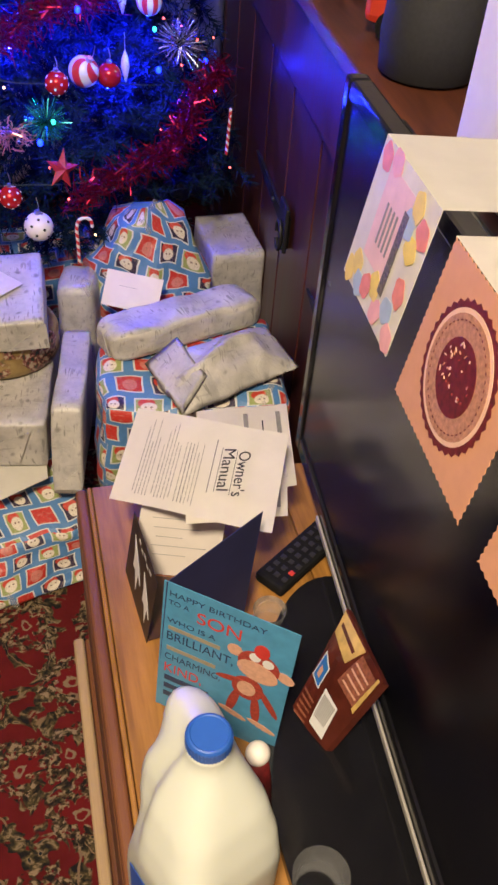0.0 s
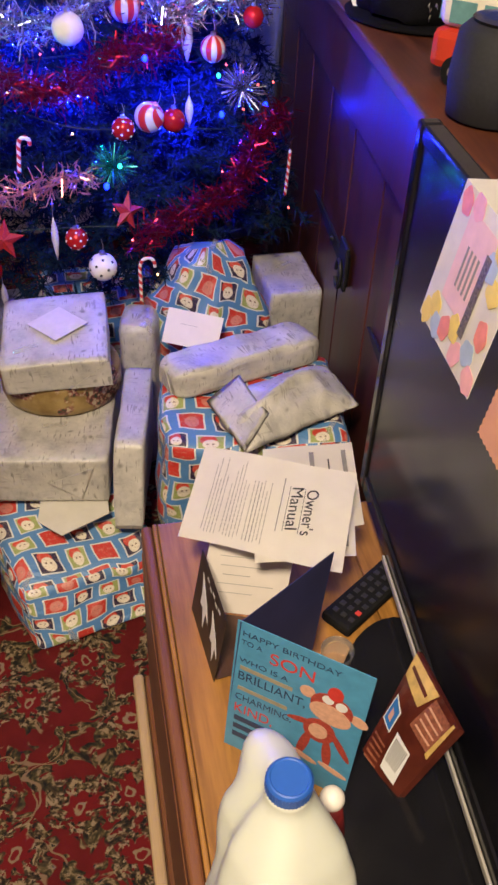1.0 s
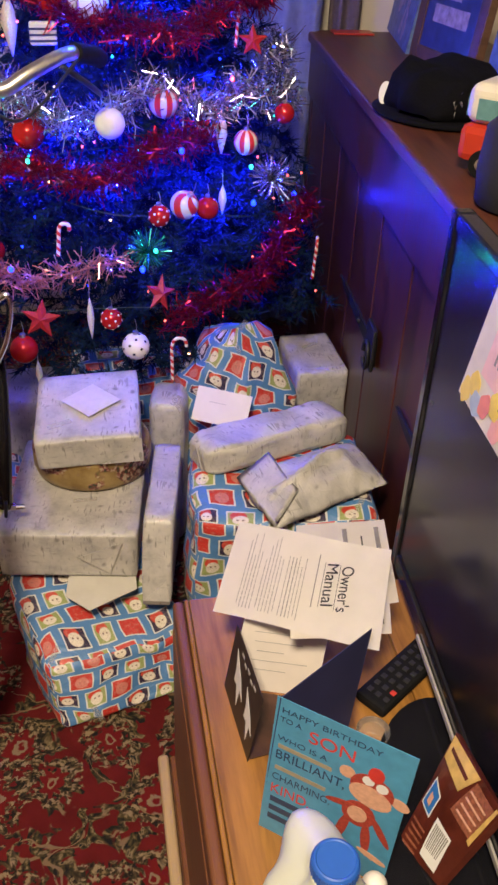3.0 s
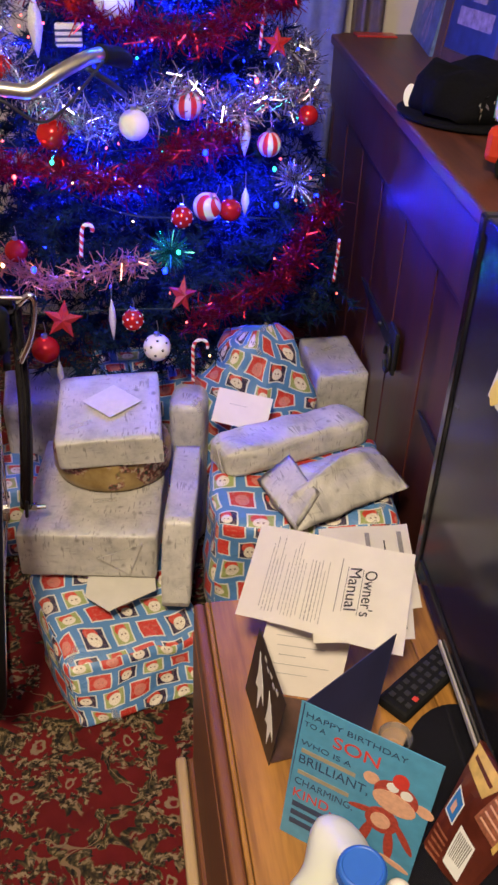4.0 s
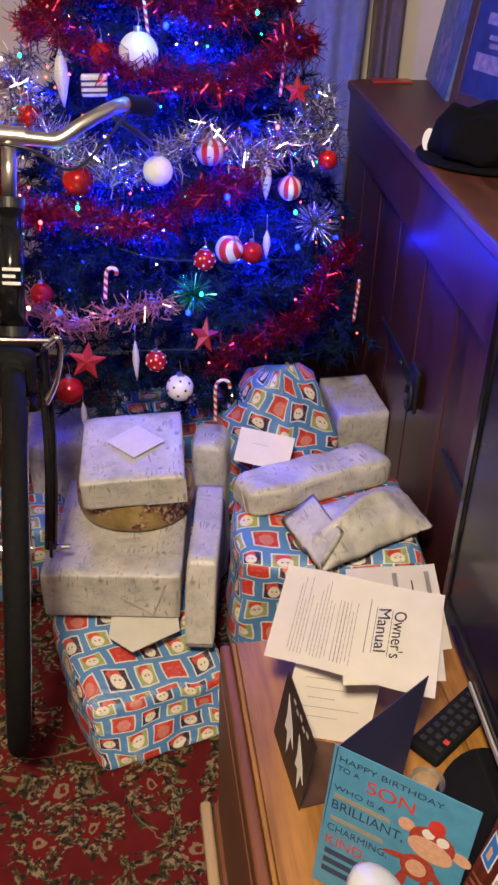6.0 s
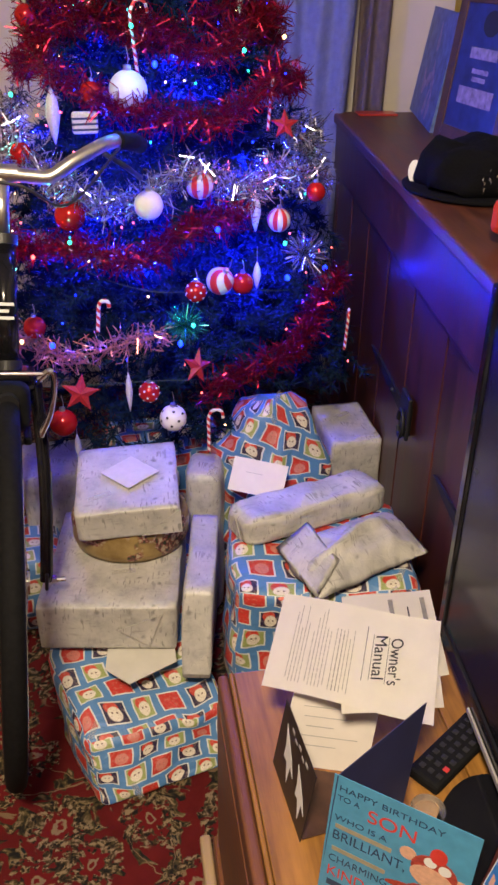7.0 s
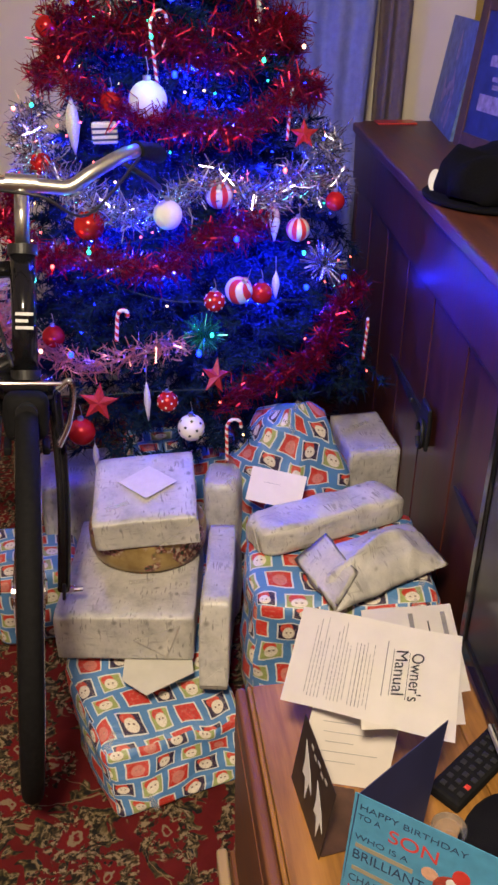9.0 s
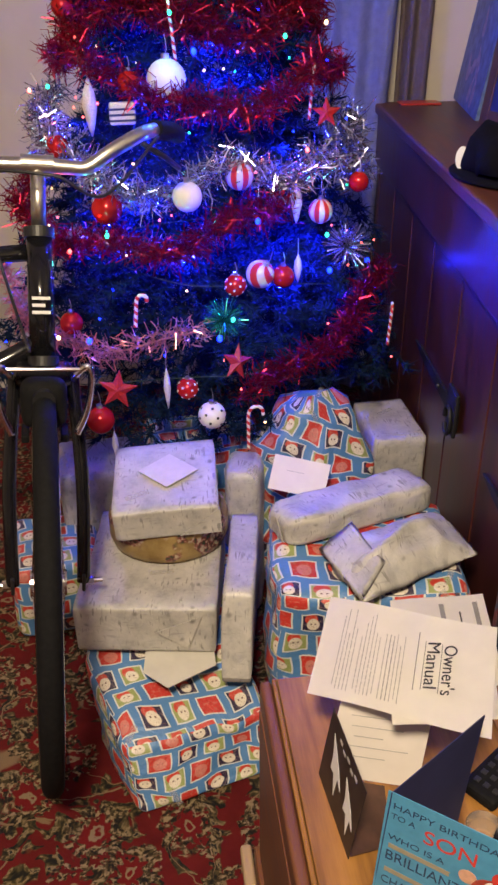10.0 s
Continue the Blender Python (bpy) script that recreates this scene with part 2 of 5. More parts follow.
PAPER = plain("white_paper", (0.90, 0.87, 0.80), 0.75, 0, 0.03, 30, 0.05)
CARD_WHITE = plain("white_card", (0.82, 0.80, 0.76), 0.55, 0, 0.03, 30, 0.03)
ENVELOPE = plain("envelope_paper", (0.76, 0.70, 0.66), 0.7, 0, 0.04, 25, 0.1)
CREAM_ENV = plain("cream_envelope", (0.58, 0.56, 0.50), 0.7, 0, 0.06, 25, 0.1)
INK = plain("black_ink", (0.02, 0.02, 0.022), 0.6, 0, 0.1, 60, 0)
FAINT_INK = plain("faint_pen_ink", (0.40, 0.38, 0.38), 0.7, 0, 0.15, 60, 0)
GREY_INK = plain("grey_ink", (0.22, 0.21, 0.20), 0.7, 0, 0.15, 60, 0)
NAVY = plain("navy_card", (0.030, 0.034, 0.115), 0.5, 0, 0.12, 20, 0.04)
SKY_CARD = plain("blue_card", (0.075, 0.28, 0.47), 0.35, 0, 0.12, 60, 0.05)
RED_PRINT = plain("red_print", (0.55, 0.045, 0.035), 0.4, 0, 0.15, 80, 0)
NAVY_PRINT = plain("navy_print", (0.02, 0.045, 0.11), 0.4, 0, 0.1, 80, 0)
ORANGE_PRINT = plain("ochre_print", (0.30, 0.27, 0.20), 0.5, 0, 0.1, 80, 0)
RUST_PRINT = plain("rust_print", (0.34, 0.05, 0.035), 0.5, 0, 0.3, 300, 0)
SKIN_PRINT = plain("peach_print", (0.62, 0.35, 0.24), 0.5, 0, 0.12, 200, 0)
PEACH = plain("peach_card", (0.60, 0.30, 0.165), 0.5, 0, 0.05, 50, 0.03)
MAROON = plain("maroon_print", (0.13, 0.012, 0.014), 0.4, 0, 0.4, 180, 0)
PALE_PEACH = plain("pale_peach_print", (0.74, 0.48, 0.34), 0.5, 0, 0.08, 60, 0)
CHOC = plain("chocolate_carton", (0.088, 0.018, 0.011), 0.3, 0, 0.3, 40, 0.05)
CHOC_LIGHT = plain("brown_print", (0.25, 0.085, 0.05), 0.35, 0, 0.35, 220, 0)
GOLD_PRINT = plain("gold_print", (0.62, 0.42, 0.13), 0.35, 0.1, 0.25, 60, 0)
MILK = plain("milk_bottle_plastic", (0.57, 0.60, 0.55), 0.34, 0, 0.03, 12, 0.03, Subsurface_Weight=0.25, Subsurface_Radius=(0.02, 0.018, 0.013), Subsurface_Scale=1.0)
CAP_BLUE = plain("blue_cap_plastic", (0.020, 0.10, 0.46), 0.42, 0, 0.06, 60, 0.05)
CURTAIN = plain("pale_blue_curtain", (0.34, 0.37, 0.52), 0.8, 0, 0.12, 50, 0.2)
BROWN_CURTAIN = plain("mauve_lining", (0.26, 0.20, 0.20), 0.8, 0, 0.12, 50, 0.2)
# The fairy lights' blue glow is mixed into this dark needle colour.
NEEDLE = plain("blue_glow_needle", (0.007, 0.018, 0.045), 0.85, 0, 0.4, 90, 0, Specular_IOR_Level=0.08)
BARK = plain("brown_trunk", (0.06, 0.035, 0.02), 0.8, 0, 0.3, 60, 0.4)
RED_TINSEL = plain("red_tinsel", (0.27, 0.006, 0.030), 0.30, 0.85, 0.2, 90, 0)
SILVER_TINSEL = plain("silver_tinsel", (0.56, 0.56, 0.60), 0.25, 1.0, 0.1, 90, 0)
PINK_TINSEL = plain("rose_tinsel", (0.66, 0.27, 0.24), 0.28, 0.7, 0.25, 90, 0)
TEAL_TINSEL = plain("green_tinsel", (0.04, 0.35, 0.27), 0.25, 0.8, 0.25, 90, 0)
RED_BALL = plain("red_glass_ball", (0.48, 0.012, 0.014), 0.16, 0.35, 0.1, 20, 0)
WHITE_BALL = plain("white_satin_ball", (0.76, 0.72, 0.68), 0.5, 0, 0.05, 60, 0.1)
GLITTER_WHITE = plain("white_glitter", (0.70, 0.68, 0.66), 0.4, 0.2, 0.25, 500, 0.6)
STRIPE_A = striped("red_white_stripe", (0.50, 0.025, 0.03), (0.62, 0.58, 0.54), 7.0)
STRIPE_B = striped("red_white_swirl", (0.50, 0.025, 0.03), (0.62, 0.58, 0.54), 4.0, 140.0)
CANE_MAT = striped("candy_cane_stripe", (0.58, 0.03, 0.03), (0.78, 0.74, 0.68), 1.0, 420.0)
RED_FELT = plain("red_glitter_felt", (0.36, 0.014, 0.014), 0.6, 0, 0.35, 260, 0.4)
VAN_RED = plain("red_enamel", (0.50, 0.040, 0.018), 0.28, 0, 0.08, 20, 0)
VAN_CREAM = plain("cream_enamel", (0.70, 0.66, 0.55), 0.3, 0, 0.05, 20, 0)
VAN_GLASS = plain("teal_window_print", (0.12, 0.27, 0.28), 0.2, 0, 0.15, 60, 0)
CHARCOAL = plain("charcoal_fabric", (0.014, 0.015, 0.018), 0.8, 0, 0.2, 200, 0.3)
FRAME_BROWN = wood("brown_frame", (0.06, 0.028, 0.016), (0.14, 0.07, 0.04), 0.4, 2, False)
PIC_BLUE = plain("deep_blue_print", (0.030, 0.045, 0.17), 0.3, 0, 0.3, 25, 0)
PIC_PALE = plain("pale_blue_print", (0.10, 0.16, 0.30), 0.45, 0, 0.45, 35, 0)
PIC_MAUVE = plain("mauve_print", (0.30, 0.24, 0.36), 0.45, 0, 0.4, 60, 0)
YELLOW = plain("yellow_card", (0.55, 0.36, 0.04), 0.5, 0, 0.1, 40, 0)
GOLD_FLORAL = floral_gold()
TEXT_WHITE = plain("white_print", (0.7, 0.7, 0.7), 0.5, 0, 0.05, 60, 0)
GLASS = Nodes("clear_glass").done((0.55, 0.56, 0.58), 0.12, 0.0, Transmission_Weight=0.9, IOR=1.12)
SHADE = plain("lampshade", (0.8, 0.75, 0.65), 0.8)
BULB = {
    "blue": emit("blue_bulb", (0.003, 0.014, 1.0), 16.0),
    "green": emit("green_bulb", (0.03, 0.8, 0.42), 4.0),
    "red": emit("red_bulb", (1.0, 0.11, 0.08), 5.0),
    "warm": emit("warm_bulb", (1.0, 0.62, 0.25), 5.0),
}

# ---- builders ----


def link(name, bm, mat, smooth=False):
    me = bpy.data.meshes.new(name)
    bm.to_mesh(me)
    bm.free()
    if smooth:
        for p in me.polygons:
            p.use_smooth = True
    me.materials.append(mat)
    return new(name, me)


def part(name, bm, mat, parent, label="", smooth=False, m=None):
    ob = link(name, bm, mat, smooth)
    ob.parent = parent
    if m is not None:
        ob.matrix_basis = m
    if label:
        tagged(ob, label)
    return ob


def thing(name, label, category, m, group="", kind=""):
    ob = new(name)
    ob.empty_display_size = 0.02
    ob.matrix_basis = m
    return tagged(ob, label, category, group, kind)


def solid(name, bm, mat, label, category, m=None, smooth=False, group="", kind=""):
    ob = link(name, bm, mat, smooth)
    if m is not None:
        ob.matrix_basis = m
    return tagged(ob, label, category, group, kind)


def raw(name, verts, faces, mat, smooth=False):
    me = bpy.data.meshes.new(name)
    me.from_pydata(verts, [], faces)
    me.materials.append(mat)
    if smooth:
        for p in me.polygons:
            p.use_smooth = True
    return new(name, me)


def box(x0, x1, y0, y1, z0, z1, bevel=0.0, bm=None, seg=2):
    own = bm is None
    bm = bm or bmesh.new()
    r = bmesh.ops.create_cube(bm, size=1.0, matrix=Matrix.LocRotScale(((x0 + x1) / 2, (y0 + y1) / 2, (z0 + z1) / 2), None, (x1 - x0, y1 - y0, z1 - z0)))
    if bevel:
        edges = list({e for v in r["verts"] for e in v.link_edges})
        bmesh.ops.bevel(bm, geom=edges, offset=bevel, segments=seg, affect="EDGES", profile=0.5)
    return bm


def ball(r, m=None, u=24, v=14, bm=None):
    bm = bm or bmesh.new()
    bmesh.ops.create_uvsphere(bm, u_segments=u, v_segments=v, radius=r, matrix=m or Matrix())
    return bm


def cyl(r0, r1, depth, m=None, seg=24, bm=None, caps=True):
    bm = bm or bmesh.new()
    bmesh.ops.create_cone(bm, cap_ends=caps, segments=seg, radius1=r0, radius2=r1, depth=depth, matrix=m or Matrix())
    return bm


def between(a, b):
    a, b = Vector(a), Vector(b)
    return Matrix.Translation((a + b) / 2) @ (b - a).to_track_quat("Z", "Y").to_matrix().to_4x4(), (b - a).length


def rod(a, b, r0, r1=None, seg=16, bm=None):
    m, d = between(a, b)
    return cyl(r0, r0 if r1 is None else r1, d, m, seg, bm)


def tube(points, r, seg=10, bm=None, steps=8):
    """A round tube along a smooth curve through the points."""
    bm = bm or bmesh.new()
    pts = [Vector(p) for p in points]
    curve = []
    for i in range(len(pts) - 1):
        p0, p1, p2, p3 = pts[max(i - 1, 0)], pts[i], pts[i + 1], pts[min(i + 2, len(pts) - 1)]
        for k in range(steps):
            u = k / steps
            curve.append(0.5 * ((2 * p1) + (p2 - p0) * u + (2 * p0 - 5 * p1 + 4 * p2 - p3) * u * u + (3 * p1 - p0 - 3 * p2 + p3) * u ** 3))
    curve.append(pts[-1])
    rings, up = [], Vector((0.13, 0.31, 0.94)).normalized()
    for i, c in enumerate(curve):
        d = (curve[min(i + 1, len(curve) - 1)] - curve[max(i - 1, 0)]).normalized()
        side = d.cross(up)
        if side.length < 1e-4:
            side = d.orthogonal()
        side.normalize()
        up = side.cross(d).normalized()
        rings.append([bm.verts.new(c + r * (math.cos(a) * side + math.sin(a) * up)) for a in [2 * math.pi * k / seg for k in range(seg)]])
    for a, b in zip(rings, rings[1:]):
        for k in range(seg):
            bm.faces.new((a[k], a[(k + 1) % seg], b[(k + 1) % seg], b[k]))
    bm.faces.new(rings[0][::-1]), bm.faces.new(rings[-1])
    return bm


def box_uv(bm):
    layer = bm.loops.layers.uv.verify()
    bm.normal_update()
    for f in bm.faces:
        n = [abs(c) for c in f.normal]
        k = n.index(max(n))
        for loop in f.loops:
            c = loop.vert.co
            loop[layer].uv = ((c.y + 0.31, c.z), (c.x, c.z + 0.17), (c.x + 0.013, c.y))[k]


def soft_box(sx, sy, sz, r=0.012, wob=0.004, seed=0, cuts=14, warp=None, freq=9.0, sag=0.0):
    """A wrapped parcel: a rounded, slightly dented box that stands on z = 0."""
    bm = bmesh.new()
    bmesh.ops.create_cube(bm, size=1.0)
    bmesh.ops.subdivide_edges(bm, edges=bm.edges[:], cuts=cuts, use_grid_fill=True)
    h = Vector((sx / 2, sy / 2, sz / 2))
    for v in bm.verts:
        v.co = Vector((v.co.x * sx, v.co.y * sy, v.co.z * sz))
    box_uv(bm)
    for v in bm.verts:
        q = Vector([max(-(a - r), min(a - r, c)) for a, c in zip(h, v.co)])
        d = v.co - q
        if d.length > 1e-6:
            v.co = q + d.normalized() * min(r, d.length * 1.0 if d.length < r else r)
        s = v.co * freq + Vector((seed * 3.7, seed * 1.3, seed * 2.1))
        push = noise.noise_vector(s) * wob + noise.noise_vector(s * 2.6) * wob * 0.45
        if v.co.z > -h.z + r:
            v.co += push
        v.co.z += h.z
        if sag:
            v.co.z -= sag * (v.co.z / sz) * ((v.co.x / h.x) ** 2 + (v.co.y / h.y) ** 2) * 0.5
        if warp:
            v.co = warp(v.co)
    bm.normal_update()
    return bm


def pillow(quad, thick, seed=0, n=18, wob=0.003, edge=4.0, ridge=0.0):
    """A flat wrapped parcel between four corners, thick in the middle, thin at its folded ends."""
    bm = bmesh.new()
    layer = bm.loops.layers.uv.verify()
    a, b, c, d = [Vector(p) for p in quad]
    su, sv = (b - a).length, (d - a).length
    grid = {}
    for side in (0, 1):
        for i in range(n + 1):
            for j in range(n + 1):
                u, v = i / n, j / n
                rim = i in (0, n) or j in (0, n)
                if side and rim:
                    grid[side, i, j] = grid[0, i, j]
                    continue
                p = a.lerp(b, u).lerp(d.lerp(c, u), v)
                hh = thick * (1 - abs(2 * u - 1) ** edge) * (1 - abs(2 * v - 1) ** edge)
                if not side:
                    p.z += hh + ridge * max(0, 1 - abs(v - 0.5 - 0.25 * (u - 0.5)) * 9) * (1 - abs(2 * u - 1) ** 3)
                    w = noise.noise_vector(p * 17 + Vector((seed, 0, 0))) * wob + noise.noise_vector(p * 46) * wob * 0.5
                    p += Vector((w.x, w.y, w.z if not rim else 0))
                grid[side, i, j] = bm.verts.new(p)
    for side in (0, 1):
        for i in range(n):
            for j in range(n):
                vs = [grid[side, i, j], grid[side, i + 1, j], grid[side, i + 1, j + 1], grid[side, i, j + 1]]
                f = bm.faces.new(vs if not side else vs[::-1])
                for loop in f.loops:
                    k = [x for x in ((i, j), (i + 1, j), (i + 1, j + 1), (i, j + 1)) if grid[side, x[0], x[1]] is loop.vert]
                    ii, jj = k[0]
                    loop[layer].uv = (ii / n * su + seed * 0.07, jj / n * sv + side)
    bm.normal_update()
    return bm


def lathe(profile, seg=40, m=None, bm=None, squash=1.0):
    bm = bm or bmesh.new()
    m = m or Matrix()
    rings = [[bm.verts.new(m @ Vector((r * math.cos(2 * math.pi * k / seg), squash * r * math.sin(2 * math.pi * k / seg), z))) for k in range(seg)] for r, z in profile]
    for a, b in zip(rings, rings[1:]):
        for k in range(seg):
            bm.faces.new((a[k], a[(k + 1) % seg], b[(k + 1) % seg], b[k]))
    bm.faces.new(rings[0][::-1])
    bm.faces.new(rings[-1])
    return bm


def plate(pts, thick, bm=None):
    """A flat polygon in x and y, from z = 0 to thick."""
    bm = bm or bmesh.new()
    lo = [bm.verts.new((x, y, 0)) for x, y in pts]
    hi = [bm.verts.new((x, y, thick)) for x, y in pts]
    bm.faces.new(lo[::-1])
    bm.faces.new(hi)
    k = len(pts)
    for i in range(k):
        bm.faces.new((lo[i], lo[(i + 1) % k], hi[(i + 1) % k], hi[i]))
    bm.normal_update()
    return bm


def oval(cx, cy, rx, ry, n=24, turn=0.0, wave=0.0, waves=0):
    out = []
    for i in range(n):
        a = 2 * math.pi * i / n
        k = 1 + wave * math.cos(waves * a)
        x, y = rx * k * math.cos(a), ry * k * math.sin(a)
        out.append((cx + x * math.cos(turn) - y * math.sin(turn), cy + x * math.sin(turn) + y * math.cos(turn)))
    return out


def rect(x0, x1, y0, y1):
    return [(x0, y0), (x1, y0), (x1, y1), (x0, y1)]


def words(text, size, mat, parent, x, y, z=0.0, turn=0.0, wide=None, name="lettering"):
    cu = bpy.data.curves.new(name, "FONT")
    cu.body, cu.size, cu.extrude = text, size, 0.0001
    tmp = bpy.data.objects.new("tmp", cu)
    scene.collection.objects.link(tmp)
    bpy.context.view_layer.update()
    me = bpy.data.meshes.new_from_object(tmp.evaluated_get(bpy.context.evaluated_depsgraph_get()))
    bpy.data.objects.remove(tmp)
    me.materials.clear()
    me.materials.append(mat)
    ob = new(name, me)
    xs = [v.co.x for v in me.vertices]
    s = wide / (max(xs) - min(xs)) if wide else 1.0
    ob.parent = parent
    ob.matrix_basis = pose(x, y, z, 0, 0, turn) @ Matrix.Diagonal((s, 1, 1, 1))
    return ob


def basis(origin, xdir, ydir):
    """A pose with its x along xdir and its y as near as can be to ydir."""
    x = Vector(xdir).normalized()
    z = x.cross(Vector(ydir)).normalized()
    y = z.cross(x)
    m = Matrix((x, y, z)).transposed().to_4x4()
    m.translation = Vector(origin)
    return m


# ---- the room ----
BENCH_Z, SB_Z, SB_X, BACK_Y = 0.42, 0.90, 0.45, 3.0
LEFT_X, RIGHT_X, FRONT_Y, CEIL_Z = -2.2, 1.35, -2.0, 2.4
solid("floor", box(LEFT_X, RIGHT_X, FRONT_Y, BACK_Y, -0.06, 0.0), CARPET, "red patterned carpet with cream and green flowers", "floor", kind="structure")
solid("wall_north", box(LEFT_X - 0.1, RIGHT_X + 0.1, BACK_Y, BACK_Y + 0.1, -0.06, CEIL_Z), WALL, "plain cream painted wall behind the tree", "wall", kind="structure")
solid("wall_east", box(RIGHT_X, RIGHT_X + 0.1, FRONT_Y, BACK_Y, -0.06, CEIL_Z), WALL, "plain cream painted wall behind the sideboard", "wall", kind="structure")
solid("wall_west", box(LEFT_X - 0.1, LEFT_X, FRONT_Y, BACK_Y, -0.06, CEIL_Z), WALL, "plain cream painted wall", "wall", kind="structure")
solid("wall_south", box(LEFT_X - 0.1, RIGHT_X + 0.1, FRONT_Y - 0.1, FRONT_Y, -0.06, CEIL_Z), WALL, "plain cream painted wall", "wall", kind="structure")
solid("ceiling", box(LEFT_X - 0.1, RIGHT_X + 0.1, FRONT_Y - 0.1, BACK_Y + 0.1, CEIL_Z, CEIL_Z + 0.08), CEIL, "plain white ceiling", "ceiling", kind="structure")


def curtain(name, label, x0, x1, mat, m, folds, depth, sweep):
    bm = bmesh.new()
    n, rows = folds * 10, 14
    grid = []
    for j in range(rows + 1):
        z = 2.2 - 2.18 * j / rows
        line = []
        for i in range(n + 1):
            u = i / n
            x = x0 + (x1 - x0) * u - sweep * (1 - z / 2.2) * (0.4 + 0.6 * u)
            y = depth * math.sin(2 * math.pi * folds * u + 0.6 * math.sin(z * 2)) * (0.7 + 0.3 * math.sin(5 * u + 1))
            line.append(bm.verts.new((x, y, z)))
        grid.append(line)
    for a, b in zip(grid, grid[1:]):
        for i in range(n):
            bm.faces.new((a[i], b[i], b[i + 1], a[i + 1]))
    bmesh.ops.solidify(bm, geom=bm.faces[:], thickness=0.003)
    return solid(name, bm, mat, label, "curtain", m, True)


curtain("curtain", "pale blue-grey curtain hanging in soft folds", 0.16, 0.56, CURTAIN, pose(0, 2.86, 0.02), 5, 0.028, 0.10)
curtain("curtain", "mauve curtain edge hanging beside the window", 0.54, 0.64, BROWN_CURTAIN, pose(0, 2.93, 0.02), 2, 0.018, 0.03)


# ---- sideboard ----
def sideboard():
    t = thing("sideboard", "dark-stained plank sideboard with black iron strap hinges", "sideboard", pose(0.45, 1.475, 0, 0, 0, -1.2) @ Matrix.Translation((-0.45, -1.475, 0)))
    y0, y1, x1 = 0.22, 2.86, 0.90
    part("body", box(SB_X + 0.022, x1, y0, y1, 0.0, SB_Z - 0.028, 0.004), DARK_WOOD, t)
    part("top", box(SB_X - 0.014, x1 + 0.01, y0 - 0.02, y1 + 0.02, SB_Z - 0.026, SB_Z, 0.006, seg=3), DARK_TOP, t, "dark polished wooden top")
    part("frieze", box(SB_X - 0.006, SB_X + 0.022, y0, y1, SB_Z - 0.152, SB_Z - 0.028, 0.003), DARK_WOOD, t)
    part("moulding", box(SB_X - 0.001, SB_X + 0.012, y0, y1, SB_Z - 0.164, SB_Z - 0.1525, 0.004), DARK_WOOD, t)
    part("plinth", box(SB_X - 0.004, SB_X + 0.022, y0, y1, 0.0, 0.07, 0.004), DARK_WOOD, t)
    w = 0.118
    y, k = y0, 0
    while y < y1 - 0.02:
        e = min(y + w, y1)
        part("plank", box(SB_X + 0.004 + 0.0015 * (k % 2), SB_X + 0.022, y + 0.0006, e - 0.0006, 0.072, SB_Z - 0.150, 0.0015), DARK_WOOD, t)
        y, k = e, k + 1
    for ya, yb in ((1.80, 2.18), (1.28, 1.60)):
        h = part("strap_hinge", plate([(0, -0.018), (0.10, -0.013), (yb - ya - 0.06, -0.008), (yb - ya, 0.0), (yb - ya - 0.06, 0.008), (0.10, 0.013), (0, 0.018)], 0.005), IRON, t, "black iron strap hinge", m=basis((SB_X + 0.005, ya, 0.485), (0, 1, 0), (0, 0, 1)) @ pose(0, 0, -0.006))
        part("pivot", cyl(0.009, 0.009, 0.06, pose(0.0, 0, 0.0, 90)), IRON, h)
        for q in (0.05, 0.14):
            part("stud", ball(0.006, pose(q, 0, 0.0), 10, 6), IRON, h)
    lt = part("latch", box(-0.03, 0.03, -0.045, 0.045, 0, 0.008, 0.003), IRON, t, "black iron latch", m=basis((SB_X - 0.003, 1.80, 0.50), (0, 1, 0), (0, 0, 1)) @ Matrix.Scale(-1, 4, (0, 0, 1)))
    part("ring", tube([(0.02 * math.cos(a), 0.028 * math.sin(a) - 0.02, 0.012) for a in [i * math.pi / 6 for i in range(12)]], 0.004, 8), IRON, lt)
    return t


sideboard()


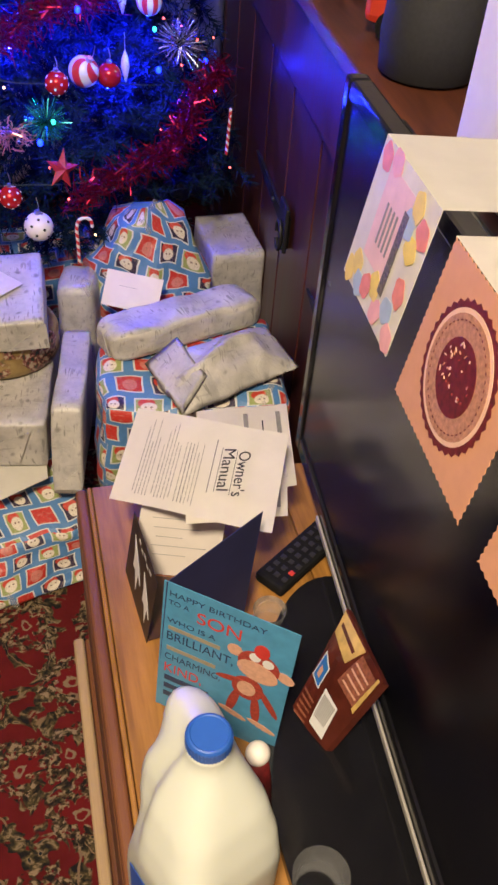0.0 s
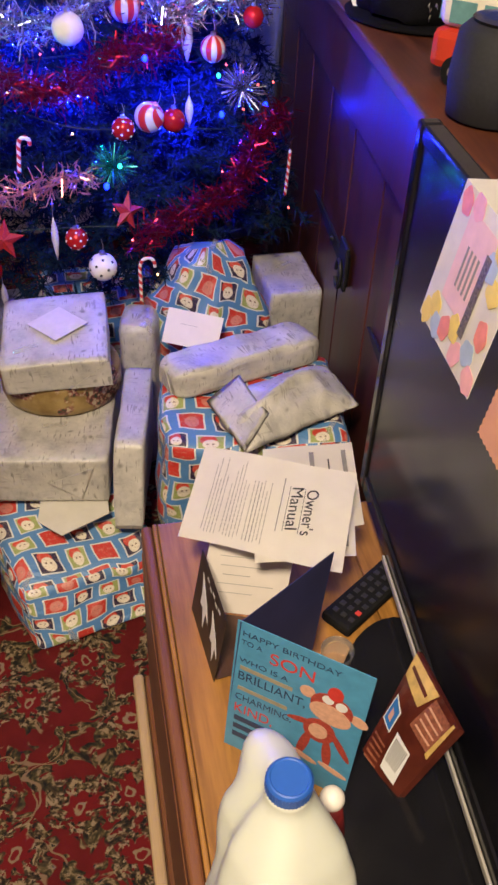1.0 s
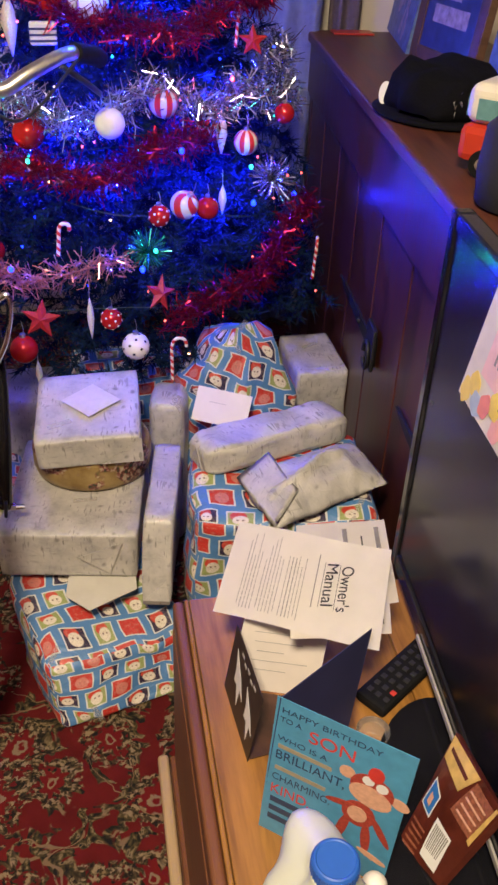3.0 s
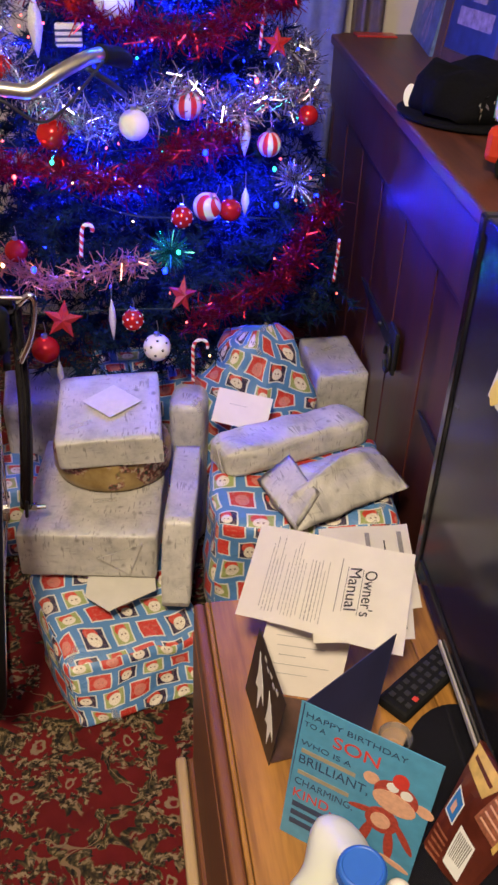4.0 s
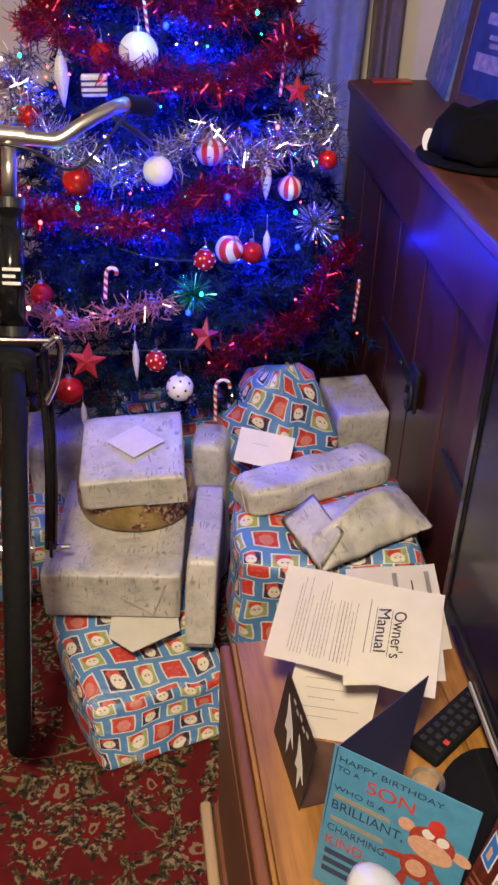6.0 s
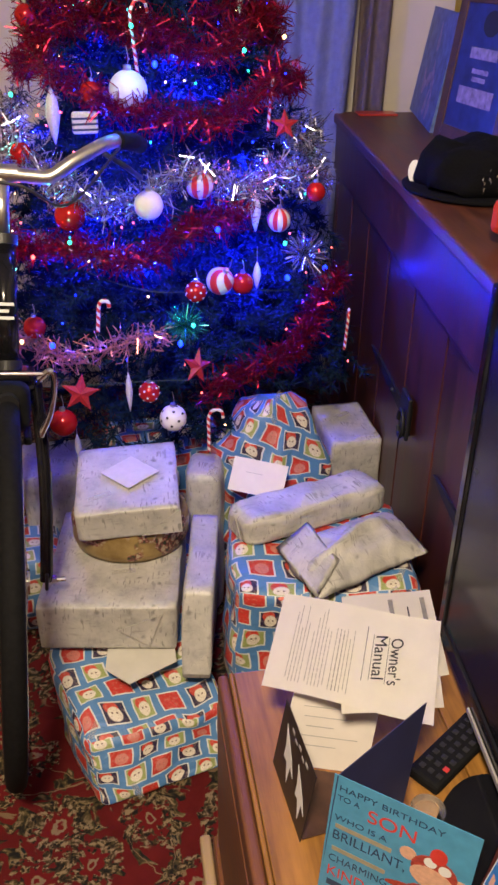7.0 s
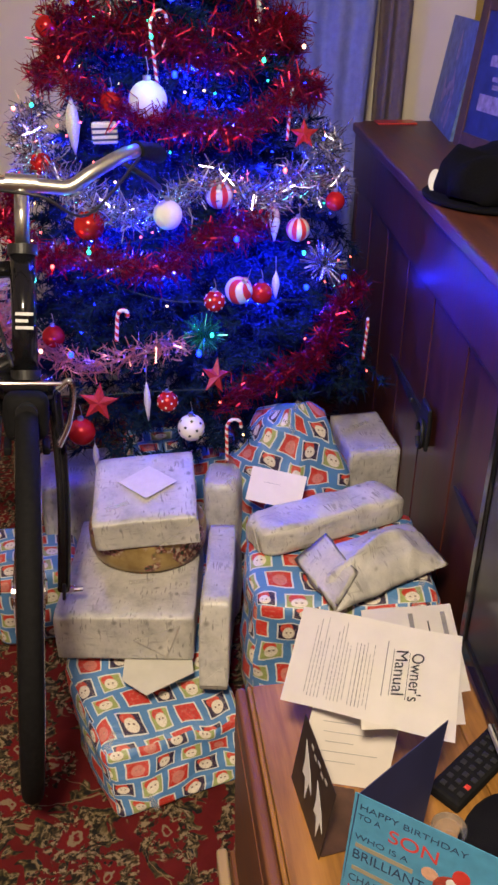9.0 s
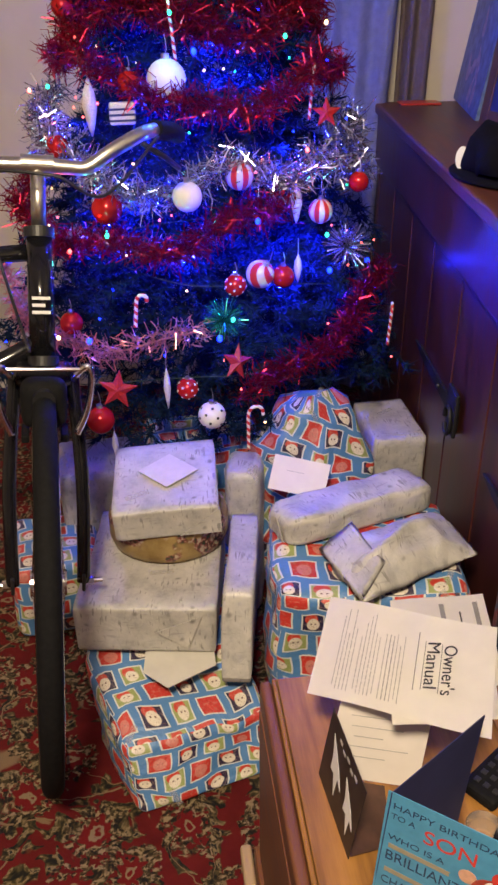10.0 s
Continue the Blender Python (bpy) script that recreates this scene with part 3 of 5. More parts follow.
# ---- low pine bench ----
def pine_bench():
    t = thing("tv_bench", "low honey pine television bench with knots and worn edge", "tv bench", pose(0.062, 1.213, 0, 0, 0, 4.3) @ Matrix.Translation((-0.062, -1.213, 0)))
    y0, y1 = -0.15, 1.213
    xs = (0.073, 0.205, 0.33, 0.42)
    for a, b in zip(xs, xs[1:]):
        part("top_board", box(a + 0.0006, b - 0.0006, y0, y1, BENCH_Z - 0.026, BENCH_Z, 0.002), PINE, t)
    part("lip", box(0.0668, 0.0728, y0, y1, BENCH_Z - 0.026, BENCH_Z + 0.0010, 0.0025, seg=3), PINE, t, "rounded pine lip worn pale")
    part("edge_moulding", box(0.051, 0.0665, y0, y1 + 0.002, BENCH_Z - 0.050, BENCH_Z - 0.002, 0.006, seg=4), PINE_EDGE, t, "darker red-brown front edge")
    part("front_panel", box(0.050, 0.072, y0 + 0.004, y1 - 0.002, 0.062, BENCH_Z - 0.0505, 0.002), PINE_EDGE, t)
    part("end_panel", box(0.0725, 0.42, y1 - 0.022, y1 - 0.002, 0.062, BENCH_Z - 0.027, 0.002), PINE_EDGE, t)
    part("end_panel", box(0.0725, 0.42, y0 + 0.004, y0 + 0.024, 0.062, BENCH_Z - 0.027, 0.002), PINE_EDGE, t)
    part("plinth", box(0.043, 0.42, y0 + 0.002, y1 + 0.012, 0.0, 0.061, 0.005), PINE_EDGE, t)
    part("skirting", box(0.024, 0.0425, y0 + 0.005, y1 + 0.044, 0.0, 0.022, 0.006, seg=3), PALE_WOOD, t, "pale scuffed wooden strip along the floor")


pine_bench()


STRIP = plain("silver_strip", (0.42, 0.40, 0.37), 0.4, 0.2, 0.1, 40, 0)
# ---- television ----
def television():
    t = thing("television", "large black flat-screen television with a glossy dark screen", "television", pose(0, 0, 0))
    xf, y0, y1, z0, z1 = 0.362, 0.26, 1.245, 0.452, 0.962
    part("back", box(xf + 0.022, xf + 0.062, y0 + 0.03, y1 - 0.03, z0 + 0.03, z1 - 0.03, 0.012), BLACK, t)
    part("screen", box(xf + 0.004, xf + 0.012, y0 + 0.018, y1 - 0.018, z0 + 0.026, z1 - 0.018), SCREEN, t, "glossy dark screen")
    part("bezel", box(xf, xf + 0.024, y1 - 0.020, y1, z0, z1, 0.004), BLACK_GLOSS, t)
    part("bezel", box(xf, xf + 0.024, y0, y0 + 0.020, z0, z1, 0.004), BLACK_GLOSS, t)
    part("bezel", box(xf, xf + 0.024, y0 + 0.0202, y1 - 0.0202, z1 - 0.020, z1, 0.004), BLACK_GLOSS, t)
    part("bezel", box(xf, xf + 0.024, y0 + 0.0202, y1 - 0.0202, z0, z0 + 0.028, 0.004), BLACK_GLOSS, t)
    part("trim_strip", box(xf - 0.004, xf - 0.0005, y0 + 0.01, y1 - 0.15, z0 - 0.001, z0 + 0.008, 0.0015), STRIP, t, "thin silver strip along the lower edge")
    part("side_strip", box(xf + 0.0245, xf + 0.060, y1 - 0.018, y1 - 0.002, z0 + 0.02, z1 - 0.2, 0.004), GREY_TRIM, t)
    part("neck", box(xf + 0.01, xf + 0.05, 0.66, 0.86, BENCH_Z + 0.014, z0 + 0.04, 0.004), BLACK_GLOSS, t)
    bm = plate([(min(x, 0.062), y) for x, y in oval(0, 0, 0.120, 0.275, 56)], 0.012)
    part("stand_base", bm, BLACK_GLOSS, t, "glossy black oval foot", m=pose(xf - 0.005, 0.742, BENCH_Z))


television()


# ---- greeting cards over the screen's top edge ----
def hanging_card(label, fold_a, fold_b, low_b, front, back_len, art, scallop=False):
    """A folded card astride the top edge: its front hangs before the screen, its back lies over the top."""
    a, b, low = Vector(fold_a), Vector(fold_b), Vector(low_b)
    t = thing("greeting_card", label, "greeting card", basis(a, b - a, low - a), "cards on the television")
    w, h = (b - a).length, (low - a).length
    if scallop:
        pts, n = [], 40
        for (x0, y0), (x1, y1) in (((0, 0), (w, 0)), ((w, 0), (w, h)), ((w, h), (0, h)), ((0, h), (0, 0))):
            for i in range(n):
                u = i / n
                o = 0.0018 * (i % 2)
                nx, ny = (y1 - y0), -(x1 - x0)
                l = math.hypot(nx, ny)
                pts.append((x0 + (x1 - x0) * u - nx / l * o, y0 + (y1 - y0) * u - ny / l * o))
    else:
        pts = rect(0, w, 0, h)
    part("front_cover", plate(pts, 0.0006), front, t)
    inv = t.matrix_basis.inverted()
    c = inv.to_3x3() @ Vector((0.10, 0, -0.005)).normalized()
    bm = bmesh.new()
    vs = [Vector((0, 0, 0)), Vector((w, 0, 0)), Vector((w, 0, 0)) + c * back_len, c * back_len]
    bm.faces.new([bm.verts.new(v) for v in vs])
    bmesh.ops.solidify(bm, geom=bm.faces[:], thickness=0.0006)
    part("back_cover", bm, CARD_WHITE, t, "plain white back cover")
    art(t, w, h, -0.0006)
    return t


def decal(name, pts, mat, parent, z, label=""):
    bm = plate(pts, 0.0003)
    return part(name, bm, mat, parent, label, m=pose(0, 0, z))


PASTEL_PINK = plain("pastel_pink_print", (0.74, 0.38, 0.36), 0.5, 0, 0.12, 60, 0)
PASTEL_YELLOW = plain("pastel_yellow_print", (0.74, 0.58, 0.10), 0.5, 0, 0.12, 60, 0)
PASTEL_BLUE = plain("pastel_blue_print", (0.36, 0.46, 0.55), 0.5, 0, 0.12, 60, 0)
CORAL = plain("coral_print", (0.72, 0.24, 0.17), 0.5, 0, 0.15, 60, 0)
MINT_WHITE = plain("pale_mint_card", (0.62, 0.60, 0.50), 0.5, 0, 0.12, 25, 0)
GLITTER = plain("dark_glitter_print", (0.22, 0.2, 0.12), 0.35, 0.5, 0.8, 420, 0)


def art_pastel(t, w, h, z):
    rng = random.Random(4)
    decal("panel", rect(0.22 * w, 0.66 * w, 0.1 * h, 0.72 * h), plain("blush_print", (0.72, 0.48, 0.44), 0.5, 0, 0.08, 50, 0), t, z)
    spots = [(0.12, 0.1, CORAL), (0.3, 0.06, PASTEL_PINK), (0.75, 0.12, PASTEL_YELLOW), (0.9, 0.22, CORAL), (0.82, 0.36, PASTEL_YELLOW), (0.88, 0.62, CORAL),
             (0.8, 0.8, PASTEL_BLUE), (0.66, 0.9, PASTEL_PINK), (0.42, 0.86, CORAL), (0.2, 0.82, PASTEL_YELLOW), (0.1, 0.92, PASTEL_YELLOW), (0.55, 0.78, PASTEL_YELLOW), (0.92, 0.92, PASTEL_PINK), (0.3, 0.92, PASTEL_BLUE), (0.7, 0.26, PASTEL_BLUE)]
    for i, (u, v, mt) in enumerate(spots):
        decal("petal_print", oval(u * w, v * h, 0.092 * w, 0.082 * h, 40, rng.random() * 3, 0.07, 5), mt, t, z - 0.0002 - 0.0001 * (i % 3))
    for i in range(4):
        decal("text_bar", rect((0.34 + 0.06 * i) * w, (0.365 + 0.06 * i) * w, 0.3 * h, 0.58 * h), GREY_INK, t, z - 0.0004)
    decal("glitter_word", rect(0.60 * w, 0.68 * w, 0.22 * h, 0.78 * h), GLITTER, t, z - 0.0005)


def art_rosette(t, w, h, z):
    decal("rosette_edge", oval(w / 2, h / 2, 0.36 * w, 0.36 * w, 144, 0, 0.025, 36), MAROON, t, z)
    decal("rosette_ring", oval(w / 2, h / 2, 0.325 * w, 0.325 * w, 48), PALE_PEACH, t, z - 0.0003)
    decal("rosette_band", oval(w / 2, h / 2, 0.30 * w, 0.30 * w, 48), plain("tan_print", (0.42, 0.2, 0.12), 0.5, 0, 0.3, 260, 0), t, z - 0.0006)
    decal("rosette_heart", oval(w / 2, h / 2, 0.19 * w, 0.19 * w, 40), MAROON, t, z - 0.0009)
    rng = random.Random(7)
    for i in range(34):
        a, r = rng.random() * 6.28, rng.random() ** 0.5 * 0.165 * w
        decal("sparkle", oval(w / 2 + r * math.cos(a), h / 2 + r * math.sin(a), rng.uniform(0.005, 0.016) * w, rng.uniform(0.003, 0.007) * w, 8, rng.random() * 3), rng.choice([PALE_PEACH, PALE_PEACH, RUST_PRINT, PEACH]), t, z - 0.0012)
    for i in range(44):
        a = 2 * math.pi * i / 44
        decal("letter_mark", oval(w / 2 + 0.268 * w * math.cos(a), h / 2 + 0.268 * w * math.sin(a), 0.004 * w, 0.009 * w, 8, a), MAROON, t, z - 0.0008)


hanging_card("pastel floral birthday card folded over the television's top edge", (0.337, 1.022, 0.988), (0.337, 0.888, 0.988), (0.318, 1.022, 0.864), MINT_WHITE, 0.17, art_pastel)
hanging_card("peach card with maroon rosette and scalloped edge hanging over the television", (0.334, 0.852, 0.988), (0.334, 0.712, 0.988), (0.315, 0.852, 0.860), PEACH, 0.15, art_rosette, True)
hanging_card("peach card with scalloped edge hanging over the television", (0.334, 0.680, 0.988), (0.334, 0.545, 0.988), (0.315, 0.680, 0.863), PEACH, 0.15, art_rosette, True)


# ---- things on the bench ----
def son_card():
    tl, tr, bl, tip = Vector((0.147, 0.879, 0.622)), Vector((0.262, 0.806, 0.618)), Vector((0.134, 0.876, BENCH_Z + 0.001)), Vector((0.253, 0.965, 0.615))
    m = basis(bl, tr - tl, tl - bl)
    t = thing("birthday_card", "open blue birthday card for a son standing on the bench", "greeting card", m)
    w, h = 0.138, 0.201
    part("front_cover", plate(rect(0, w, 0, h), 0.0008), SKY_CARD, t, "sky-blue printed front")
    part("back_cover", plate(rect(0, w, 0, h), 0.0008), NAVY, t, "plain navy back cover", m=m.inverted() @ basis(bl, tip - tl, tl - bl))
    z, shrink = 0.001, 0.201 / 0.212
    lines = (("HAPPY BIRTHDAY", 0.0105, 0.193, 0.100, NAVY_PRINT), ("TO A", 0.0095, 0.180, 0.022, NAVY_PRINT), ("SON", 0.023, 0.168, 0.046, RED_PRINT), ("WHO IS A", 0.010, 0.152, 0.052, NAVY_PRINT),
             ("BRILLIANT,", 0.018, 0.124, 0.072, NAVY_PRINT), ("CHARMING,", 0.014, 0.090, 0.062, NAVY_PRINT), ("KIND,", 0.020, 0.068, 0.042, RED_PRINT))
    for txt, size, y, wide, mt in lines:
        words(txt, size, mt, t, 0.006 if txt not in ("SON",) else 0.036, y * shrink, z, 0, wide)
    for y, wide in ((0.1335, 0.056), (0.1015, 0.054)):
        decal("text_bar", rect(0.008, 0.008 + wide, y, y + 0.0055), ORANGE_PRINT, t, z)
    for y, wide in ((0.050, 0.05), (0.036, 0.056), (0.022, 0.05)):
        decal("text_bar", rect(0.008, 0.008 + wide, y, y + 0.008), NAVY_PRINT, t, z)
    # a plain figure of ovals
    for nm, cx, cy, rx, ry, mt, turn, lift in (
        ("ear", 0.079, 0.152, 0.008, 0.008, SKIN_PRINT, 0, 0), ("ear", 0.133, 0.138, 0.010, 0.007, SKIN_PRINT, -0.4, 0), ("head", 0.105, 0.142, 0.022, 0.019, RUST_PRINT, -0.2, 1),
        ("muzzle", 0.105, 0.131, 0.022, 0.014, SKIN_PRINT, -0.2, 2), ("eye", 0.100, 0.153, 0.006, 0.006, TEXT_WHITE, 0, 2), ("eye", 0.114, 0.150, 0.006, 0.006, TEXT_WHITE, 0, 2),
        ("belly", 0.098, 0.098, 0.017, 0.018, RUST_PRINT, 0, 0), ("belly_patch", 0.097, 0.098, 0.010, 0.011, SKIN_PRINT, 0, 3), ("arm", 0.079, 0.104, 0.016, 0.004, RUST_PRINT, 0.2, 1),
        ("arm", 0.122, 0.085, 0.022, 0.004, RUST_PRINT, -1.0, 1), ("leg", 0.085, 0.068, 0.022, 0.005, RUST_PRINT, 1.4, 1), ("leg", 0.110, 0.066, 0.022, 0.005, RUST_PRINT, 1.7, 1),
        ("foot", 0.087, 0.046, 0.017, 0.004, SKIN_PRINT, -0.3, 2), ("foot", 0.120, 0.042, 0.017, 0.004, SKIN_PRINT, -0.3, 2), ("hat", 0.106, 0.166, 0.008, 0.010, RED_PRINT, 0, 3)):
        decal(nm + "_print", oval(cx, cy * shrink, rx, ry, 18, turn), mt, t, z + 0.0003 * lift)


son_card()


def dark_card():
    near, far, up = Vector((0.130, 0.952, BENCH_Z + 0.001)), Vector((0.112, 1.062, BENCH_Z + 0.001)), Vector((0.011, 0.016, 0.10))
    t = thing("greeting_card", "dark photo card with white shapes standing open on the bench", "greeting card", basis(far, near - far, up))
    w, h = (near - far).length, 0.104
    part("front_cover", plate(rect(0, w, 0, h), 0.0008), plain("dark_photo_print", (0.026, 0.019, 0.018), 0.5, 0, 0.45, 40, 0), t)
    for cx, cy, q in ((0.34 * w, 0.50 * h, 1.0), (0.76 * w, 0.42 * h, 0.9)):
        decal("white_shape", [(cx - 0.020 * q, cy + 0.032 * q), (cx - 0.006 * q, cy + 0.020 * q), (cx + 0.010 * q, cy + 0.006 * q), (cx + 0.022 * q, cy - 0.012 * q), (cx + 0.010 * q, cy - 0.006 * q), (cx + 0.008 * q, cy - 0.034 * q), (cx - 0.002 * q, cy - 0.010 * q), (cx - 0.012 * q, cy - 0.012 * q), (cx - 0.012 * q, cy + 0.006 * q)], TEXT_WHITE, t, 0.0009)
    for i in range(5):
        decal("text_bar", rect(0.30 * w + 0.012 * i, 0.30 * w + 0.012 * i + 0.008, 0.86 * h - 0.004 * (i % 2), 0.90 * h - 0.004 * (i % 2)), FAINT_INK, t, 0.0009)
    inv = t.matrix_basis.inverted()
    page = part("inside_page", plate([(0.004, 0), (0.112, 0), (0.120, h), (0.019, h)], 0.0008), ENVELOPE, t, "cream inside page with handwriting", m=inv @ basis(far, (0.108, -0.026, 0), (0.004, 0.016, 0.1)))
    # A dark sheet laid on the bench paints the deep shade between the covers.
    part("shade_sheet", plate([(0, 0), (0.045, 0.01), (0.052, 0.085), (-0.008, 0.10)], 0.0008), plain("brown_bench_shade", (0.060, 0.026, 0.018), 0.5, 0, 0.35, 40, 0), t, "dark brown sheet painting the shade between the covers", m=inv @ pose(near.x + 0.002, near.y + 0.002, BENCH_Z + 0.002, 0, 0, 0))
    rng = random.Random(3)
    for i in range(5):
        y = 0.088 - 0.014 * i
        x0 = 0.030 + 0.01 * rng.random()
        part("text_bar", plate(rect(x0, x0 + 0.030 + 0.045 * rng.random(), y, y + 0.0010), 0.0003), FAINT_INK, page, m=pose(0, 0, 0.0009))


dark_card()


def leaflet(name, label, tl, tr, bl, mat, art, lift=0.0, curl=0.0):
    """Loose printed pages that slide askew over one another between three corners."""
    tl, tr, bl = Vector(tl), Vector(tr), Vector(bl)
    m = basis(bl, tr - tl, tl - bl)
    m.translation.z += lift
    t = thing(name, label, "booklet", m)
    loc = m.to_3x3().inverted() @ (tl - bl)
    w, h, k = (tr - tl).length, loc.y, loc.x / loc.y

    def bend(x):
        return curl * (math.sin(math.pi * x / w * 2 - 0.5) + 2.0 * abs(x / w - 0.52))

    def skewed(pts):
        return [(x + k * y, y) for x, y in pts]

    n = 16
    bm = bmesh.new()
    rows = [(bm.verts.new((w * i / n, 0, bend(w * i / n))), bm.verts.new((w * i / n + k * h, h, bend(w * i / n)))) for i in range(n + 1)]
    for a, b in zip(rows, rows[1:]):
        bm.faces.new((a[0], b[0], b[1], a[1]))
    bmesh.ops.solidify(bm, geom=bm.faces[:], thickness=-0.0012)
    part("page", bm, mat, t)
    art(t, w, h, bend, skewed, k)
    return t


def art_manual(t, w, h, zf, sk, k):
    for txt, x in (("Owner's", 0.725), ("Manual", 0.632)):
        ob = words(txt, 0.0205, INK, t, x * w + k * 0.73 * h, 0.73 * h, zf(x * w) + 0.0016, -90 - math.degrees(math.atan(k)), (0.47 if txt[0] == "O" else 0.44) * h)
        decal("underline", sk(rect((x - 0.0150) * w, (x - 0.0125) * w, 0.27 * h, 0.73 * h)), INK, t, zf(x * w) + 0.0014)
    rng = random.Random(5)
    for i in range(17):
        x = (0.13 + 0.0215 * i + (0.014 if i > 4 else 0) + (0.014 if i > 10 else 0)) * w
        wide = 0.0045 if i in (12, 13) else 0.0028
        y, end = (0.09 + 0.03 * (i % 5 == 0)) * h, (0.62 + 0.30 * rng.random()) * h
        while y < end:
            run = min(end, y + rng.uniform(0.03, 0.09) * h)
            decal("text_bar", sk(rect(x, x + wide * w, y, run)), GREY_INK, t, zf(x) + 0.0014)
            y = run + 0.012 * h
    decal("text_bar", sk(rect(0.575 * w, 0.580 * w, 0.25 * h, 0.80 * h)), GREY_INK, t, zf(0.575 * w) + 0.0014)


def art_rules(t, w, h, zf, sk, k):
    for x in (0.50, 0.86):
        decal("text_bar", sk(rect(x * w, (x + 0.05) * w, 0.1 * h, 0.9 * h)), GREY_INK, t, zf(x * w) + 0.0014)
    decal("number_bar", sk(rect(0.70 * w, 0.715 * w, 0.66 * h, 0.8 * h)), INK, t, zf(0.72 * w) + 0.0014)


leaflet("booklet", "white instruction leaflet lying beneath the open manual", (0.215, 1.215, 0.548), (0.340, 1.236, 0.536), (0.198, 1.062, 0.545), PAPER, art_rules, -0.004, 0.001)
leaflet("booklet", "white leaflet lying beneath the open manual", (0.232, 1.17, 0.552), (0.326, 1.168, 0.545), (0.206, 1.03, 0.552), PAPER, art_rules, -0.010, 0.001)
leaflet("booklet", "white printed page under the owner's manual", (0.190, 1.105, 0.557), (0.276, 1.088, 0.572), (0.180, 1.018, 0.551), PAPER, art_rules, -0.006, 0.001)
leaflet("owners_manual", "open white owner's manual lying across the cards", (0.140, 1.211, 0.557), (0.312, 1.107, 0.592), (0.097, 1.079, 0.532), PAPER, art_manual, 0.0, 0.002)


def milk_bottle():
    t = thing("milk_bottle", "large white plastic milk bottle with a blue screw cap", "milk bottle", pose(0.156, 0.670, BENCH_Z, 0, 0, 28) @ Matrix.Diagonal((0.95, 0.95, 1.0, 1.0)))
    prof = [(0.0, 0.050), (0.004, 0.053), (0.06, 0.054), (0.120, 0.054), (0.150, 0.051), (0.175, 0.044), (0.196, 0.032), (0.210, 0.023), (0.218, 0.0195), (0.226, 0.0185)]
    bm = bmesh.new()
    seg, n, rings = 64, 48, []
    for i in range(n + 1):
        z = 0.226 * i / n
        r = float(np.interp(z, [p[0] for p in prof], [p[1] for p in prof]))
        k = min(1.0, max(0.0, (z - 0.13) / 0.085))
        ring = []
        for j in range(seg):
            a = 2 * math.pi * j / seg
            c, q = math.cos(a), math.sin(a)
            p = 6.0 - 4.0 * k
            rr = r / (abs(c) ** p + abs(q) ** p) ** (1 / p)
            # the grip swells out at the far corner and climbs towards the neck
            turn = (a - 1.30 + math.pi) % (2 * math.pi) - math.pi
            swell = 0.047 * math.exp(-(turn / (0.62 if turn < 0 else 0.46)) ** 2) * math.exp(-((z - 0.203) / (0.040 if z < 0.203 else 0.016)) ** 2)
            # a grip runs down the side from it, with a finger hollow on each flank
            grip = 0.012 * math.exp(-((turn - 0.62) / 0.22) ** 2) * math.exp(-((z - 0.165) / 0.035) ** 2)
            hollow = -0.014 * math.exp(-((turn - 1.10) / 0.26) ** 2) * math.exp(-((z - 0.150) / 0.045) ** 2)
            rr += swell + grip + hollow
            ring.append(bm.verts.new((rr * c + 0.0197 * k, rr * q + 0.0248 * k, z)))
        rings.append(ring)
    for a, b in zip(rings, rings[1:]):
        for j in range(seg):
            bm.faces.new((a[j], a[(j + 1) % seg], b[(j + 1) % seg], b[j]))
    bm.faces.new(rings[0][::-1]), bm.faces.new(rings[-1])
    part("bottle", bm, MILK, t, smooth=True)
    cap = part("cap", lathe([(0.0185, 0.0), (0.0190, 0.001), (0.0190, 0.012), (0.0175, 0.0140), (0.0160, 0.0145), (0.0150, 0.0138)], 40), CAP_BLUE, t, "blue ribbed screw cap", m=pose(0.0197, 0.0248, 0.2265))
    for i in range(40):
        part("rib", box(0.0188, 0.0195, -0.0005, 0.0005, 0.001, 0.0110), CAP_BLUE, cap, m=pose(0, 0, 0, 0, 0, 9.0 * i))
    part("label", box(-0.0552, -0.0546, -0.035, 0.03, 0.02, 0.10), CAP_BLUE, t, "blue paper label")


milk_bottle()


def ornament_figure():
    t = thing("ornament", "small round white knob ornament with red base beside the bottle", "ornament", pose(0.216, 0.745, BENCH_Z))
    part("base", lathe([(0.020, 0.0), (0.021, 0.01), (0.017, 0.06), (0.010, 0.105)], 24), MAROON, t, smooth=True)
    part("knob", ball(0.0115, pose(0, 0, 0.112)), WHITE_BALL, t, smooth=True)


ornament_figure()


def tumbler(x, y, r, h, label):
    t = thing("drinking_glass", label, "glass", pose(x, y, BENCH_Z))
    ob = part("glass", lathe([(r * 0.80, 0), (r, h), (r * 0.94, h), (r * 0.74, 0.006)], 32), GLASS, t, smooth=True)
    ob.visible_shadow = False


tumbler(0.262, 0.655, 0.026, 0.055, "clear drinking glass standing beside the milk bottle")
tumbler(0.275, 0.965, 0.020, 0.026, "small clear glass behind the birthday card")


